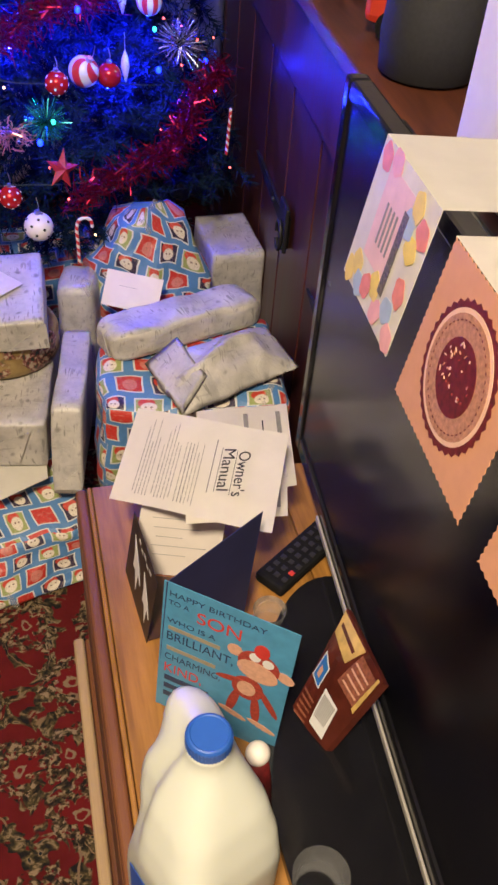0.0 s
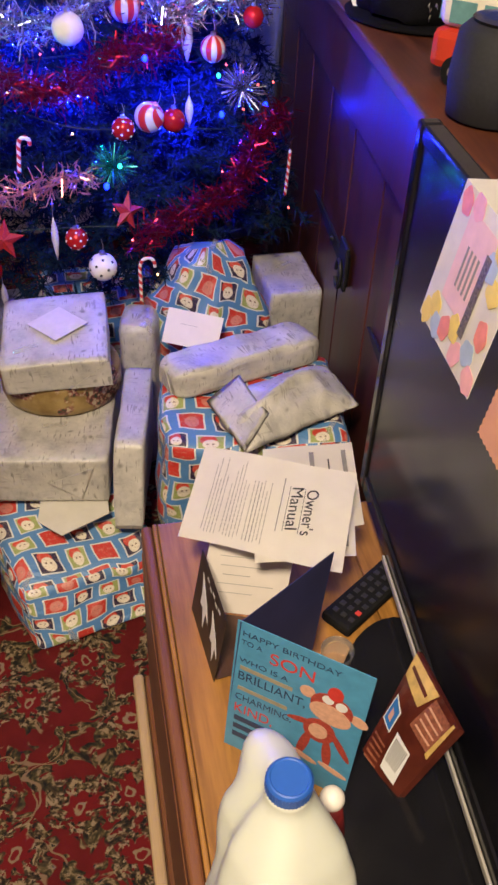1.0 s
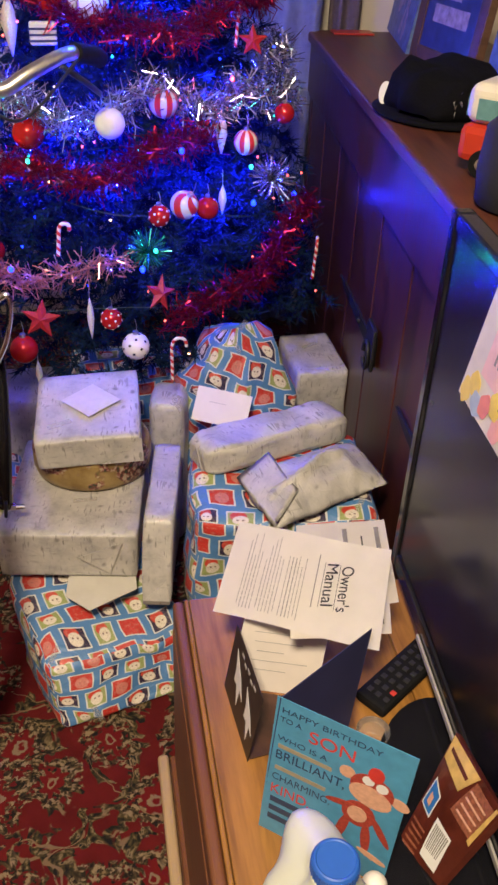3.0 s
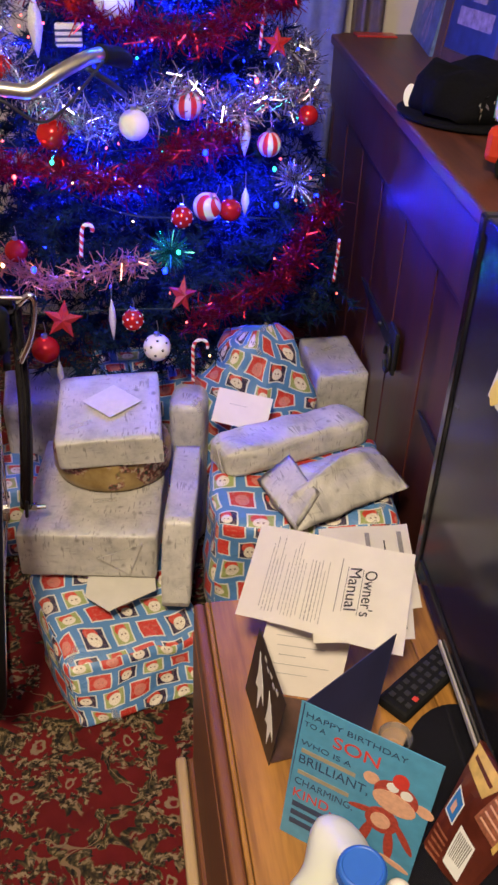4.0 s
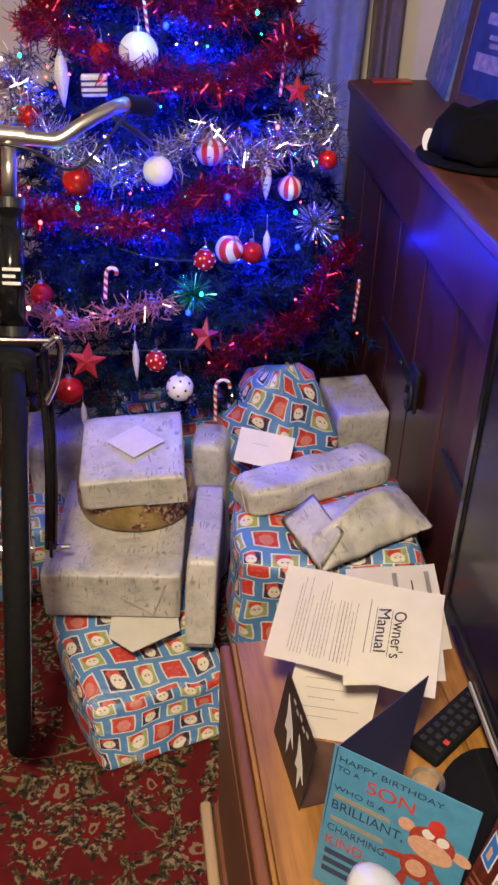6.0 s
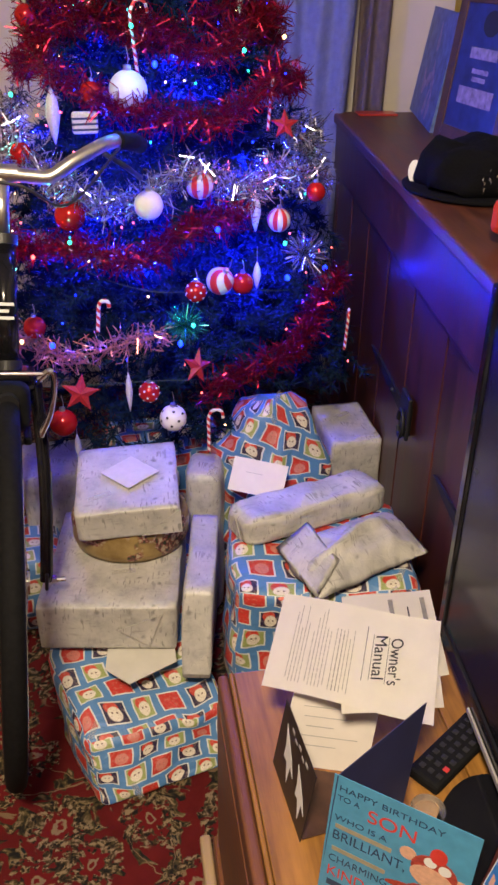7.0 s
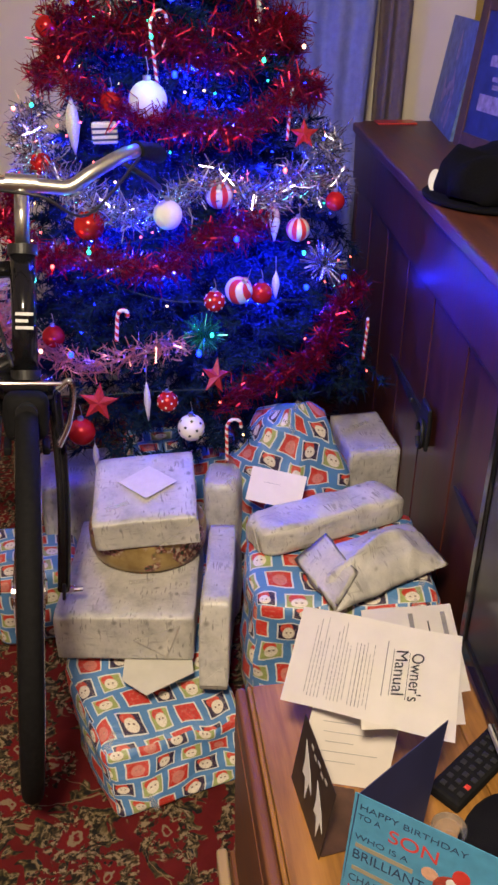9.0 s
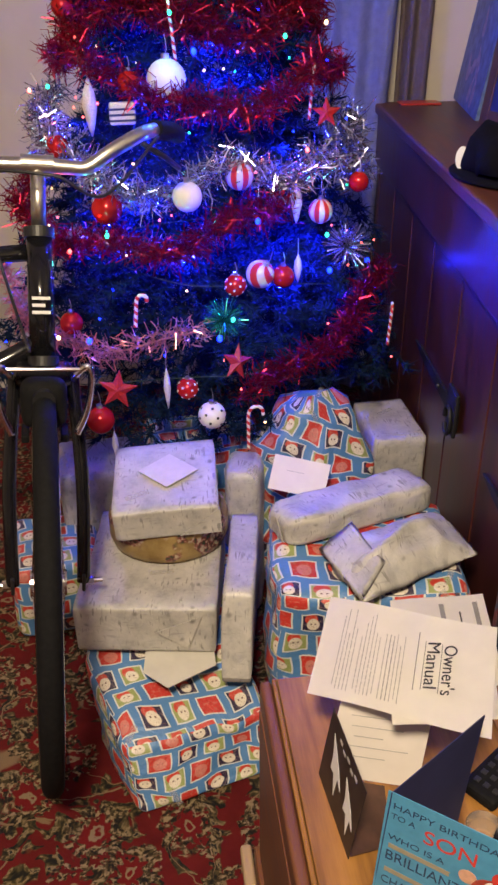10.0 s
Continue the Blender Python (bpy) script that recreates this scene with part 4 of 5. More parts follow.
def chocolate_box():
    TL, TR, BL, BR = Vector((0.346, 0.912, 0.507)), Vector((0.346, 0.793, 0.546)), Vector((0.273, 0.838, 0.424)), Vector((0.300, 0.790, 0.424))
    t = thing("chocolate_box", "brown chocolate pouch with gold band leaning on the television", "chocolate box", pose(0, 0, 0))
    nrm = (TR - TL).cross(TL - BL).normalized()

    def at(u, v, out=0.0):
        bulge = 0.006 * (1 - (2 * u - 1) ** 2) * (1 - (2 * v - 1) ** 2)
        return BL.lerp(BR, u).lerp(TL.lerp(TR, u), v) + nrm * (out + bulge)

    bm = bmesh.new()
    n = 10
    g = [[[bm.verts.new(at(i / n, j / n, o) + (noise.noise_vector(Vector((i * 0.7, j * 0.7, o * 90))) * 0.0015 if o == 0 else Vector((0, 0, 0)))) for j in range(n + 1)] for i in range(n + 1)] for o in (0.0, -0.007)]
    for k in (0, 1):
        for i in range(n):
            for j in range(n):
                q = (g[k][i][j], g[k][i + 1][j], g[k][i + 1][j + 1], g[k][i][j + 1])
                bm.faces.new(q if k == 0 else q[::-1])
    for i in range(n):
        for a, b in ((g[0][i][0], g[0][i + 1][0]), (g[0][i + 1][n], g[0][i][n]), (g[0][0][i + 1], g[0][0][i]), (g[0][n][i], g[0][n][i + 1])):
            ia = [(x, y) for x in range(n + 1) for y in range(n + 1) if g[0][x][y] is a][0]
            ib = [(x, y) for x in range(n + 1) for y in range(n + 1) if g[0][x][y] is b][0]
            bm.faces.new((b, a, g[1][ia[0]][ia[1]], g[1][ib[0]][ib[1]]))
    part("pouch", bm, CHOC, t, smooth=False)

    def patch(name, pts, mat, lift, parent=t):
        bm = bmesh.new()
        us, vs = [p[0] for p in pts], [p[1] for p in pts]
        m, cells = 6, []
        corner = [pts[0], pts[1], pts[2], pts[3]]
        for i in range(m + 1):
            row = []
            for j in range(m + 1):
                a, b = i / m, j / m
                u = (1 - b) * ((1 - a) * corner[0][0] + a * corner[1][0]) + b * ((1 - a) * corner[3][0] + a * corner[2][0])
                v = (1 - b) * ((1 - a) * corner[0][1] + a * corner[1][1]) + b * ((1 - a) * corner[3][1] + a * corner[2][1])
                row.append(bm.verts.new(at(u, v, 0.0018 + lift)))
            cells.append(row)
        for i in range(m):
            for j in range(m):
                bm.faces.new((cells[i][j], cells[i + 1][j], cells[i + 1][j + 1], cells[i][j + 1]))
        return part(name, bm, mat, parent)

    patch("gold_band", [(0.05, 0.80), (0.50, 0.76), (0.62, 0.99), (0.03, 0.985)], GOLD_PRINT, 0.0002)
    patch("brand_bar", [(0.10, 0.885), (0.50, 0.865), (0.51, 0.90), (0.10, 0.92)], CHOC, 0.0006)
    patch("info_panel", [(0.56, 0.62), (0.94, 0.60), (0.97, 0.95), (0.62, 0.95)], CHOC_LIGHT, 0.0003)
    patch("gold_edge", [(0.93, 0.58), (0.985, 0.56), (0.985, 0.985), (0.95, 0.985)], GOLD_PRINT, 0.0007)
    patch("badge_edge", [(0.08, 0.42), (0.36, 0.40), (0.36, 0.60), (0.12, 0.66)], TEXT_WHITE, 0.0003)
    patch("badge", [(0.11, 0.435), (0.34, 0.415), (0.34, 0.59), (0.14, 0.64)], PIC_SKY, 0.0006)
    patch("badge_spot", [(0.18, 0.47), (0.27, 0.46), (0.27, 0.54), (0.19, 0.56)], SKIN_PRINT, 0.0009)
    code = patch("code_panel", [(0.50, 0.14), (0.86, 0.12), (0.80, 0.46), (0.48, 0.48)], TEXT_WHITE, 0.0003)
    for i in range(9):
        u = 0.53 + 0.030 * i
        patch("code_bar", [(u, 0.22), (u + 0.012 + 0.006 * (i % 2), 0.22), (u + 0.012 - 0.002, 0.44), (u - 0.01, 0.44)], GREY_INK, 0.0006, code)
    for i in range(5):
        patch("text_bar", [(0.08, 0.08 + 0.05 * i), (0.42, 0.08 + 0.05 * i), (0.42, 0.10 + 0.05 * i), (0.08, 0.10 + 0.05 * i)], CHOC_LIGHT, 0.0003)
    for i in range(4):
        patch("text_bar", [(0.62, 0.66 + 0.065 * i), (0.90, 0.655 + 0.065 * i), (0.91, 0.675 + 0.065 * i), (0.63, 0.68 + 0.065 * i)], SKIN_PRINT, 0.0006)


PIC_SKY = plain("bright_blue_print", (0.03, 0.16, 0.46), 0.4)
chocolate_box()


BUTTON = plain("dark_grey_rubber", (0.016, 0.016, 0.019), 0.6)


def remote():
    t = thing("remote_control", "black remote control with small buttons lying on the bench", "remote control", basis((0.268, 1.030, BENCH_Z + 0.001), (0.030, -0.036, 0), (0.09, 0.075, 0)))
    part("shell", box(0, 0.044, 0, 0.150, 0, 0.016, 0.005), RUBBER, t)
    for r in range(9):
        for c in range(3):
            mt = RED_PRINT if (r, c) == (1, 2) else BUTTON
            part("button", box(0.008 + 0.012 * c, 0.015 + 0.012 * c, 0.012 + 0.014 * r, 0.019 + 0.014 * r, 0.016, 0.0178, 0.0008), mt, t)


remote()


# ---- presents ----
def fold_flap(parent, pts, m, mat):
    bm = plate(pts, 0.0012)
    box_uv(bm)
    return part("fold_flap", bm, mat, parent, m=m)


def present(label, dims, m, mat, r=0.008, wob=0.004, seed=0, group="wrapped presents", **more):
    bm = soft_box(*dims, r=r, wob=wob, seed=seed, **more)
    return solid("present", bm, mat, label, "present", m, True, group)


# large soft parcel at the front
def skew(c):
    u, v = (c.x + 0.15) / 0.30, (c.y + 0.25) / 0.50
    lift = c.z / 0.172
    x = -0.142 + 0.224 * u - (0.082 - 0.014 * u) * min(1.0, v * 3.0) * 1.0 + 0.05 * u * v
    c = Vector((c.x, c.y, c.z * (0.58 + 0.42 * min(1.0, v * 2.4))))
    y = 1.322 + 0.078 * u + 0.49 * v + 0.055 * lift * (1 - v)
    return Vector((x - 0.018 * lift * (1 - u), y, c.z))


present("squashy blue picture-wrapped parcel lying on the carpet", (0.30, 0.50, 0.172), pose(0, 0, 0.0), SANTA, 0.020, 0.013, 3, cuts=24, warp=skew)
low = present("large silver bark-print wrapped box on the blue parcel", (0.246, 0.305, 0.098), pose(-0.119, 1.675, 0.180, -1, 0, -4.5), SILVER, 0.006, 0.004, 5)
fold_flap(low, [(0.02, 0.0), (0.075, -0.036), (0.100, 0.036)], basis((0, -0.1565, 0.05), (1, 0, 0), (0, 0, 1)), SILVER)
TAG = plain("pale_tag_paper", (0.60, 0.565, 0.54), 0.6, 0, 0.06, 60, 0.1)
tin = solid("gift_tin", lathe([(0.098, 0.0), (0.108, 0.006), (0.113, 0.022), (0.113, 0.058), (0.108, 0.070), (0.095, 0.074)], 48, None, None, 0.86), GOLD_FLORAL, "round gold floral tin between two silver boxes", "tin", pose(-0.092, 1.735, 0.280), True)
top_box = present("silver bark-print wrapped box stacked on the gold tin", (0.188, 0.194, 0.066), pose(-0.090, 1.730, 0.362, 8, -3.0, 2), SILVER, 0.006, 0.002, 8)
fold_flap(top_box, [(0.02, -0.028), (0.095, -0.028), (0.095, 0.028)], basis((0, -0.0985, 0.033), (1, 0, 0), (0, 0, 1)), SILVER)
solid("gift_tag", plate([(0, -0.045), (0.055, 0.0), (0, 0.05), (-0.055, 0.005)], 0.0012), TAG, "pale diamond paper tag on the silver box", "gift tag", pose(-0.087, 1.722, 0.4335, 8, -3.0, -2))
slim = present("slim silver bark-print wrapped box beside the large one", (0.054, 0.235, 0.150), pose(0.043, 1.640, 0.160, 0, 0, -6), SILVER, 0.006, 0.003, 11, warp=lambda c: Vector((c.x, c.y + 0.42 * (c.z - 0.15) * max(0.0, 0.5 - c.y / 0.235), c.z)))
fold_flap(slim, [(-0.024, -0.058), (0.024, -0.058), (0.018, -0.02)], basis((0, -0.1560, 0.065), (1, 0, 0), (0, 0.42, 1)), SILVER)
present("lumpy silver wrapped parcel standing among the presents", (0.078, 0.11, 0.350), pose(0.056, 1.87, 0.0, -4, 0, -8), SILVER, 0.022, 0.006, 14)
present("silver wrapped box half hidden behind the bicycle", (0.16, 0.16, 0.310), pose(-0.262, 2.0, 0.0, 0, 0, 8), SILVER, 0.010, 0.003, 17)
present("blue picture-wrapped parcel lying behind the bicycle wheel", (0.19, 0.20, 0.19), pose(-0.350, 1.87, 0.0, 0, 0, 12), SANTA, 0.03, 0.008, 19, cuts=18)
present("blue picture-wrapped parcel behind the silver boxes", (0.26, 0.16, 0.33), pose(-0.03, 2.08, 0.0, 0, 0, 6), SANTA, 0.03, 0.008, 20, cuts=18)
cube = present("small silver wrapped box beside the sideboard", (0.120, 0.192, 0.33), pose(0.397, 2.092, 0.0, 0, 0, 6), SILVER, 0.006, 0.002, 23)
fold_flap(cube, [(-0.05, -0.075), (0.055, -0.08), (0.05, 0.02)], pose(0, 0, 0.330), SILVER)
present("big blue picture-wrapped parcel under two silver ones", (0.325, 0.275, 0.372), pose(0.252, 1.572, 0.0, 0, 0, -3), SANTA, 0.030, 0.014, 26, cuts=24)


def gift_sack():
    bm = bmesh.new()
    layer = bm.loops.layers.uv.verify()
    seg, n = 48, 30
    prof = [(0.0, 0.095), (0.06, 0.118), (0.2, 0.126), (0.30, 0.124), (0.38, 0.104), (0.425, 0.080), (0.452, 0.062), (0.462, 0.035)]
    rings = []
    for i in range(n + 1):
        z = 0.462 * i / n
        r = float(np.interp(z, [p[0] for p in prof], [p[1] for p in prof]))
        ring = []
        for j in range(seg):
            a = 2 * math.pi * j / seg
            p = Vector((r * math.cos(a) * 0.98, r * math.sin(a) * 0.78 + 0.015 * (z / 0.505) ** 2, z))
            s = p * 11
            p += noise.noise_vector(s) * 0.020 + noise.noise_vector(s * 2.7) * 0.011
            tail = math.exp(-((a - 6.0 + math.pi) % (2 * math.pi) - math.pi) ** 2 / 0.16) * math.exp(-((z - 0.33) / 0.09) ** 2)
            p += Vector((0.030, -0.012, -0.010)) * tail
            ring.append(bm.verts.new(p))
        rings.append(ring)
    arc = 0
    for i in range(n):
        for j in range(seg):
            f = bm.faces.new((rings[i][j], rings[i][(j + 1) % seg], rings[i + 1][(j + 1) % seg], rings[i + 1][j]))
            for loop, (jj, ii) in zip(f.loops, ((j, i), (j + 1, i), (j + 1, i + 1), (j, i + 1))):
                u, v = jj / seg * 0.70, 0.52 * ii / n
                loop[layer].uv = (u * 0.96 - v * 0.26, u * 0.26 + v * 0.96)
    bm.faces.new(rings[0][::-1]), bm.faces.new(rings[-1])
    return solid("present", bm, SANTA, "soft pear-shaped blue picture-wrapped present standing upright", "present", pose(0.196, 1.950, 0.0), True, "wrapped presents")


gift_sack()
env = thing("envelope", "small white envelope leaning on the blue soft present", "envelope", basis((0.102, 1.812, 0.332), (0.112, -0.046, -0.004), (0.010, 0.045, 0.060)))
part("paper", plate(rect(0, 0.114, 0, 0.070), 0.0015), ENVELOPE, env)
decal("text_bar", rect(0.030, 0.065, 0.042, 0.0428), FAINT_INK, env, 0.0016)


def crush(c):
    """The long parcel: its ends are folded in and pinched, its sides sag."""
    u = abs(c.x) / 0.1475
    k = 1.0 - 0.30 * max(0.0, (u - 0.80) / 0.20) ** 1.5
    return Vector((c.x - 0.10 * c.y, c.y * k, 0.5 * c.z * (1 - k) + c.z * k))


long_parcel = present("long silver bark-print wrapped parcel lying on the blue one", (0.295, 0.088, 0.056), pose(0.240, 1.640, 0.374, 0, 0, 21.5), SILVER, 0.013, 0.006, 31, cuts=22, warp=crush, freq=16.0)
fold_flap(long_parcel, [(-0.026, -0.018), (0.026, -0.018), (0.0, 0.016)], basis((-0.1480, 0.0, 0.027), (0, -1, 0), (0, 0, 1)), SILVER)
flat = solid("present", pillow([(0.222, 1.402, 0.380), (0.431, 1.508, 0.390), (0.386, 1.626, 0.392), (0.172, 1.535, 0.380)], 0.040, 5, n=28, wob=0.007, edge=3.0, ridge=0.012), SILVER, "flat silver bark-print parcel with folded ends on the blue one", "present", None, True, "wrapped presents")
fold = pillow([(0.219, 1.397, 0.388), (0.262, 1.452, 0.421), (0.224, 1.556, 0.424), (0.168, 1.535, 0.388)], 0.003, 9, n=10)
part("fold_flap", fold, SILVER, flat, "loose folded end of the wrap", True)
solid("envelope", plate([(0, 0), (0.045, -0.035), (0.125, 0.015), (0.120, 0.06), (0.0, 0.06)], 0.0015), CREAM_ENV, "cream envelope poking out beneath the silver box", "envelope", pose(-0.135, 1.478, 0.1775, 2, 0, -2))

TAPE = Nodes("clear_tape").done((0.60, 0.58, 0.55), 0.08, 0.0, Alpha=0.16)
for ob, spots in ((low, ((0.02, -0.05, 0.0985, 10), (-0.06, 0.08, 0.0985, 90))), (top_box, ((0.03, 0.02, 0.0665, 80), (-0.05, -0.05, 0.0665, 20))), (slim, ((0.0, 0.05, 0.1355, 5),)), (cube, ((0.0, 0.03, 0.3318, 30),))):
    for x, y, z, turn in spots:
        part("tape", plate(rect(-0.022, 0.022, -0.006, 0.006), 0.0005), TAPE, ob, "strip of clear sticky tape", m=pose(x, y, z, 0, 0, turn))



def tape_on(ob, way, turn=0.0):
    """A short strip of tape on the outermost point of a parcel in that direction."""
    way = Vector(way).normalized()
    v = max(ob.data.vertices, key=lambda q: q.co.dot(way))
    x = Vector(v.normal).orthogonal().normalized()
    m = basis(v.co + v.normal * 0.0012, x, v.normal.cross(x)) @ pose(0, 0, 0, 0, 0, turn)
    part("tape", plate(rect(-0.016, 0.016, -0.005, 0.005), 0.0004), TAPE, ob, "strip of clear sticky tape", m=m)


for ob in [o for o in bpy.data.objects if o.name.startswith("present") and not o.children]:
    tape_on(ob, (0.1, -0.4, 1.0), 20)
    tape_on(ob, (0.2, -1.0, 0.5), 70)

# ---- Christmas tree ----


def on_tree(deg, z, out=0.0):
    r = max(0.02, TREE_R - TREE_S * z + out)
    a = radians(deg)
    return Vector((TREE_AX + r * math.sin(a), TREE_AY - r * math.cos(a), z))


def christmas_tree():
    t = thing("christmas_tree", "dark green artificial Christmas tree hung with tinsel and baubles", "christmas tree", pose(TREE_AX, TREE_AY, 0))
    part("trunk", cyl(0.024, 0.008, 1.68, pose(0, 0, 0.84)), BARK, t)
    part("stand", lathe([(0.15, 0.0), (0.15, 0.012), (0.03, 0.05), (0.028, 0.12)], 24), BLACK, t)
    rng = np.random.RandomState(11)
    V, F = [], []

    def needle(p, d, l, w):
        s = np.cross(d, rng.normal(size=3))
        s /= np.linalg.norm(s) + 1e-9
        k = len(V)
        V.extend([p - s * w, p + s * w, p + d * l])
        F.append((k, k + 1, k + 2))

    z = 0.40
    while z < 1.70:
        R = TREE_R - TREE_S * z
        count = int(9 + 26 * R)
        for b in range(count):
            a = 2 * math.pi * (b + rng.rand()) / count
            front = math.cos(a)
            zz = z + rng.uniform(-0.03, 0.03)
            L = max(0.05, (R - 0.015) * rng.uniform(0.80, 1.0))
            tip = np.array([L * math.sin(a), -L * math.cos(a), zz + rng.uniform(-0.06, 0.03)])
            root = np.array([0, 0, zz + 0.05])
            stems = [(root, tip)]
            for q in range(6):
                u = 0.35 + 0.65 * rng.rand()
                base = root + (tip - root) * u
                side = np.array([math.cos(a), math.sin(a), 0]) * rng.choice([-1, 1])
                stems.append((base, base + (tip - root) / L * 0.09 * rng.rand() + side * rng.uniform(0.05, 0.12) + np.array([0, 0, rng.uniform(-0.05, 0.03)])))
            for k, (s0, s1) in enumerate(stems):
                ln = np.linalg.norm(s1 - s0)
                dirn = (s1 - s0) / ln
                dens = 560 if front > -0.2 else 300
                for i in range(int(ln * dens)):
                    u = rng.rand() ** 0.7
                    d = dirn * 0.55 + rng.normal(size=3) * 0.62
                    d /= np.linalg.norm(d)
                    needle(s0 + (s1 - s0) * u, d, rng.uniform(0.020, 0.038), 0.0021)
        z += 0.062
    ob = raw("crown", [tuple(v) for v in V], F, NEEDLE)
    ob.parent = t
    ob["kind"] = "stuff"


christmas_tree()


def garland(name, label, keys, mat, radius, per_m, seed, out=0.02):
    """Tinsel: thin foil strips round a cord that swags over the branches."""
    rng = np.random.RandomState(seed)
    degs = np.linspace(keys[0][0], keys[-1][0], 220)
    zs = np.interp(degs, [k[0] for k in keys], [k[1] for k in keys])
    zs = np.convolve(np.pad(zs, 9, mode="edge"), np.ones(19) / 19, mode="valid")
    pts = np.array([on_tree(d, z, out + 0.012 * math.sin(d * 0.21 + seed)) for d, z in zip(degs, zs)])
    seglen = np.linalg.norm(np.diff(pts, axis=0), axis=1)
    cum = np.concatenate([[0], np.cumsum(seglen)])
    V, F = [], []
    for i in range(int(cum[-1] * per_m)):
        s = rng.rand() * cum[-1]
        p = np.array([np.interp(s, cum, pts[:, k]) for k in range(3)]) + rng.normal(size=3) * 0.009
        d = rng.normal(size=3)
        d /= np.linalg.norm(d)
        w = np.cross(d, rng.normal(size=3))
        w /= np.linalg.norm(w)
        l = radius * rng.uniform(0.6, 1.15)
        bend = rng.normal(size=3) * 0.18 * l
        k = len(V)
        hw = 0.0011
        V.extend([p - w * hw, p + w * hw, p + d * l * 0.5 + bend + w * hw, p + d * l * 0.5 + bend - w * hw, p + d * l + w * hw * 0.8, p + d * l - w * hw * 0.8])
        F.extend([(k, k + 1, k + 2, k + 3), (k + 3, k + 2, k + 4, k + 5)])
    ob = tagged(raw(name, [tuple(v) for v in V], F, mat), label, "tinsel", "tinsel garlands")
    part("cord", tube([tuple(p) for p in pts[::4]], 0.0016, 5, None, 2), mat, ob)
    return ob


RT, ST = "red tinsel garland draped over the branches", "silver tinsel garland draped over the branches"
garland("tinsel_garland", ST, [(-100, 1.0), (-67, 0.945), (-34, 0.90), (-10, 0.845), (11, 0.94), (26, 0.86), (44, 0.925), (62, 0.84), (84, 0.93), (120, 0.95)], SILVER_TINSEL, 0.045, 2600, 1)
garland("tinsel_garland", RT, [(-100, 1.20), (-60, 1.12), (-20, 1.20), (20, 1.11), (60, 1.18), (110, 1.16)], RED_TINSEL, 0.040, 2700, 2)
garland("tinsel_garland", RT, [(-110, 1.30), (-50, 1.24), (0, 1.27), (50, 1.24), (110, 1.30)], RED_TINSEL, 0.040, 2700, 3)
garland("tinsel_garland", RT, [(-95, 1.06), (-55, 1.10), (-15, 1.03), (25, 1.0), (60, 1.08), (100, 1.02)], RED_TINSEL, 0.038, 2600, 4)
garland("tinsel_garland", RT, [(-100, 0.84), (-60, 0.77), (-41, 0.765), (-20, 0.79), (-5, 0.755), (8, 0.83), (30, 0.84)], RED_TINSEL, 0.040, 2700, 5)
garland("tinsel_garland", "rose and white tinsel garland on the low branches", [(-80, 0.66), (-43, 0.60), (-25, 0.585), (-12, 0.61), (2, 0.635)], PINK_TINSEL, 0.034, 1300, 6)
garland("tinsel_garland", RT, [(10, 0.52), (18, 0.545), (34, 0.58), (48, 0.63), (62, 0.68)], RED_TINSEL, 0.038, 2600, 7)
garland("tinsel_garland", RT, [(-100, 1.14), (-45, 1.21), (-5, 1.13), (40, 1.20), (100, 1.10)], RED_TINSEL, 0.036, 2000, 9, 0.0)
garland("tinsel_garland", RT, [(-100, 1.36), (-30, 1.31), (30, 1.33), (100, 1.28)], RED_TINSEL, 0.036, 2000, 10, 0.0)
garland("tinsel_garland", ST, [(-95, 1.42), (-40, 1.36), (10, 1.42), (60, 1.36), (100, 1.42)], SILVER_TINSEL, 0.03, 1500, 8)


def burst(name, label, centre, radius, mat, count, seed):
    rng = np.random.RandomState(seed)
    V, F = [], []
    c = np.array(centre)
    for i in range(count):
        d = rng.normal(size=3) * np.array([1, 0.5, 1])
        d /= np.linalg.norm(d)
        w = np.cross(d, rng.normal(size=3))
        w /= np.linalg.norm(w)
        l, k = radius * rng.uniform(0.5, 1.0), len(V)
        V.extend([c - w * 0.0014, c + w * 0.0014, c + d * l + w * 0.0008, c + d * l - w * 0.0008])
        F.append((k, k + 1, k + 2, k + 3))
    return tagged(raw(name, [tuple(v) for v in V], F, mat), label, "tree ornament", "tree ornaments")


burst("foil_star", "silver foil starburst ornament on a branch tip", (0.280, 2.085, 0.735), 0.055, SILVER_TINSEL, 260, 1)
burst("foil_star", "green foil starburst ornament on a branch", (0.025, 1.905, 0.653), 0.048, TEAL_TINSEL, 240, 2)
burst("foil_star", "silver foil starburst ornament near the top", (-0.13, 2.14, 1.225), 0.05, SILVER_TINSEL, 200, 3)


def bauble(label, c, r, mat, cap_mat=BRUSHED, tilt=0, spots=False):
    c = Vector(c)
    t = thing("bauble", label, "bauble", pose(*c, tilt, tilt, 0), "tree baubles")
    b = part("ball", ball(r, None, 28, 18), mat, t, smooth=True)
    part("cap", cyl(r * 0.22, r * 0.2, r * 0.28, pose(0, 0, r * 1.08), 12), cap_mat, t)
    part("hook", tube([(0, 0, r * 1.15), (0.003, 0, r * 1.5), (0, 0.004, r * 2.1)], 0.0008, 6, None, 4), cap_mat, t)
    if spots:
        for i in range(26):
            y = 1 - 2 * (i + 0.5) / 26
            a, q = i * 2.39996, math.sqrt(1 - y * y)
            d = Vector((q * math.cos(a), q * math.sin(a), y))
            part("spot", cyl(r * 0.10, r * 0.10, 0.001, Matrix.Translation(d * r) @ d.to_track_quat("Z", "Y").to_matrix().to_4x4(), 12), INK if spots == 1 else WHITE_BALL, b)


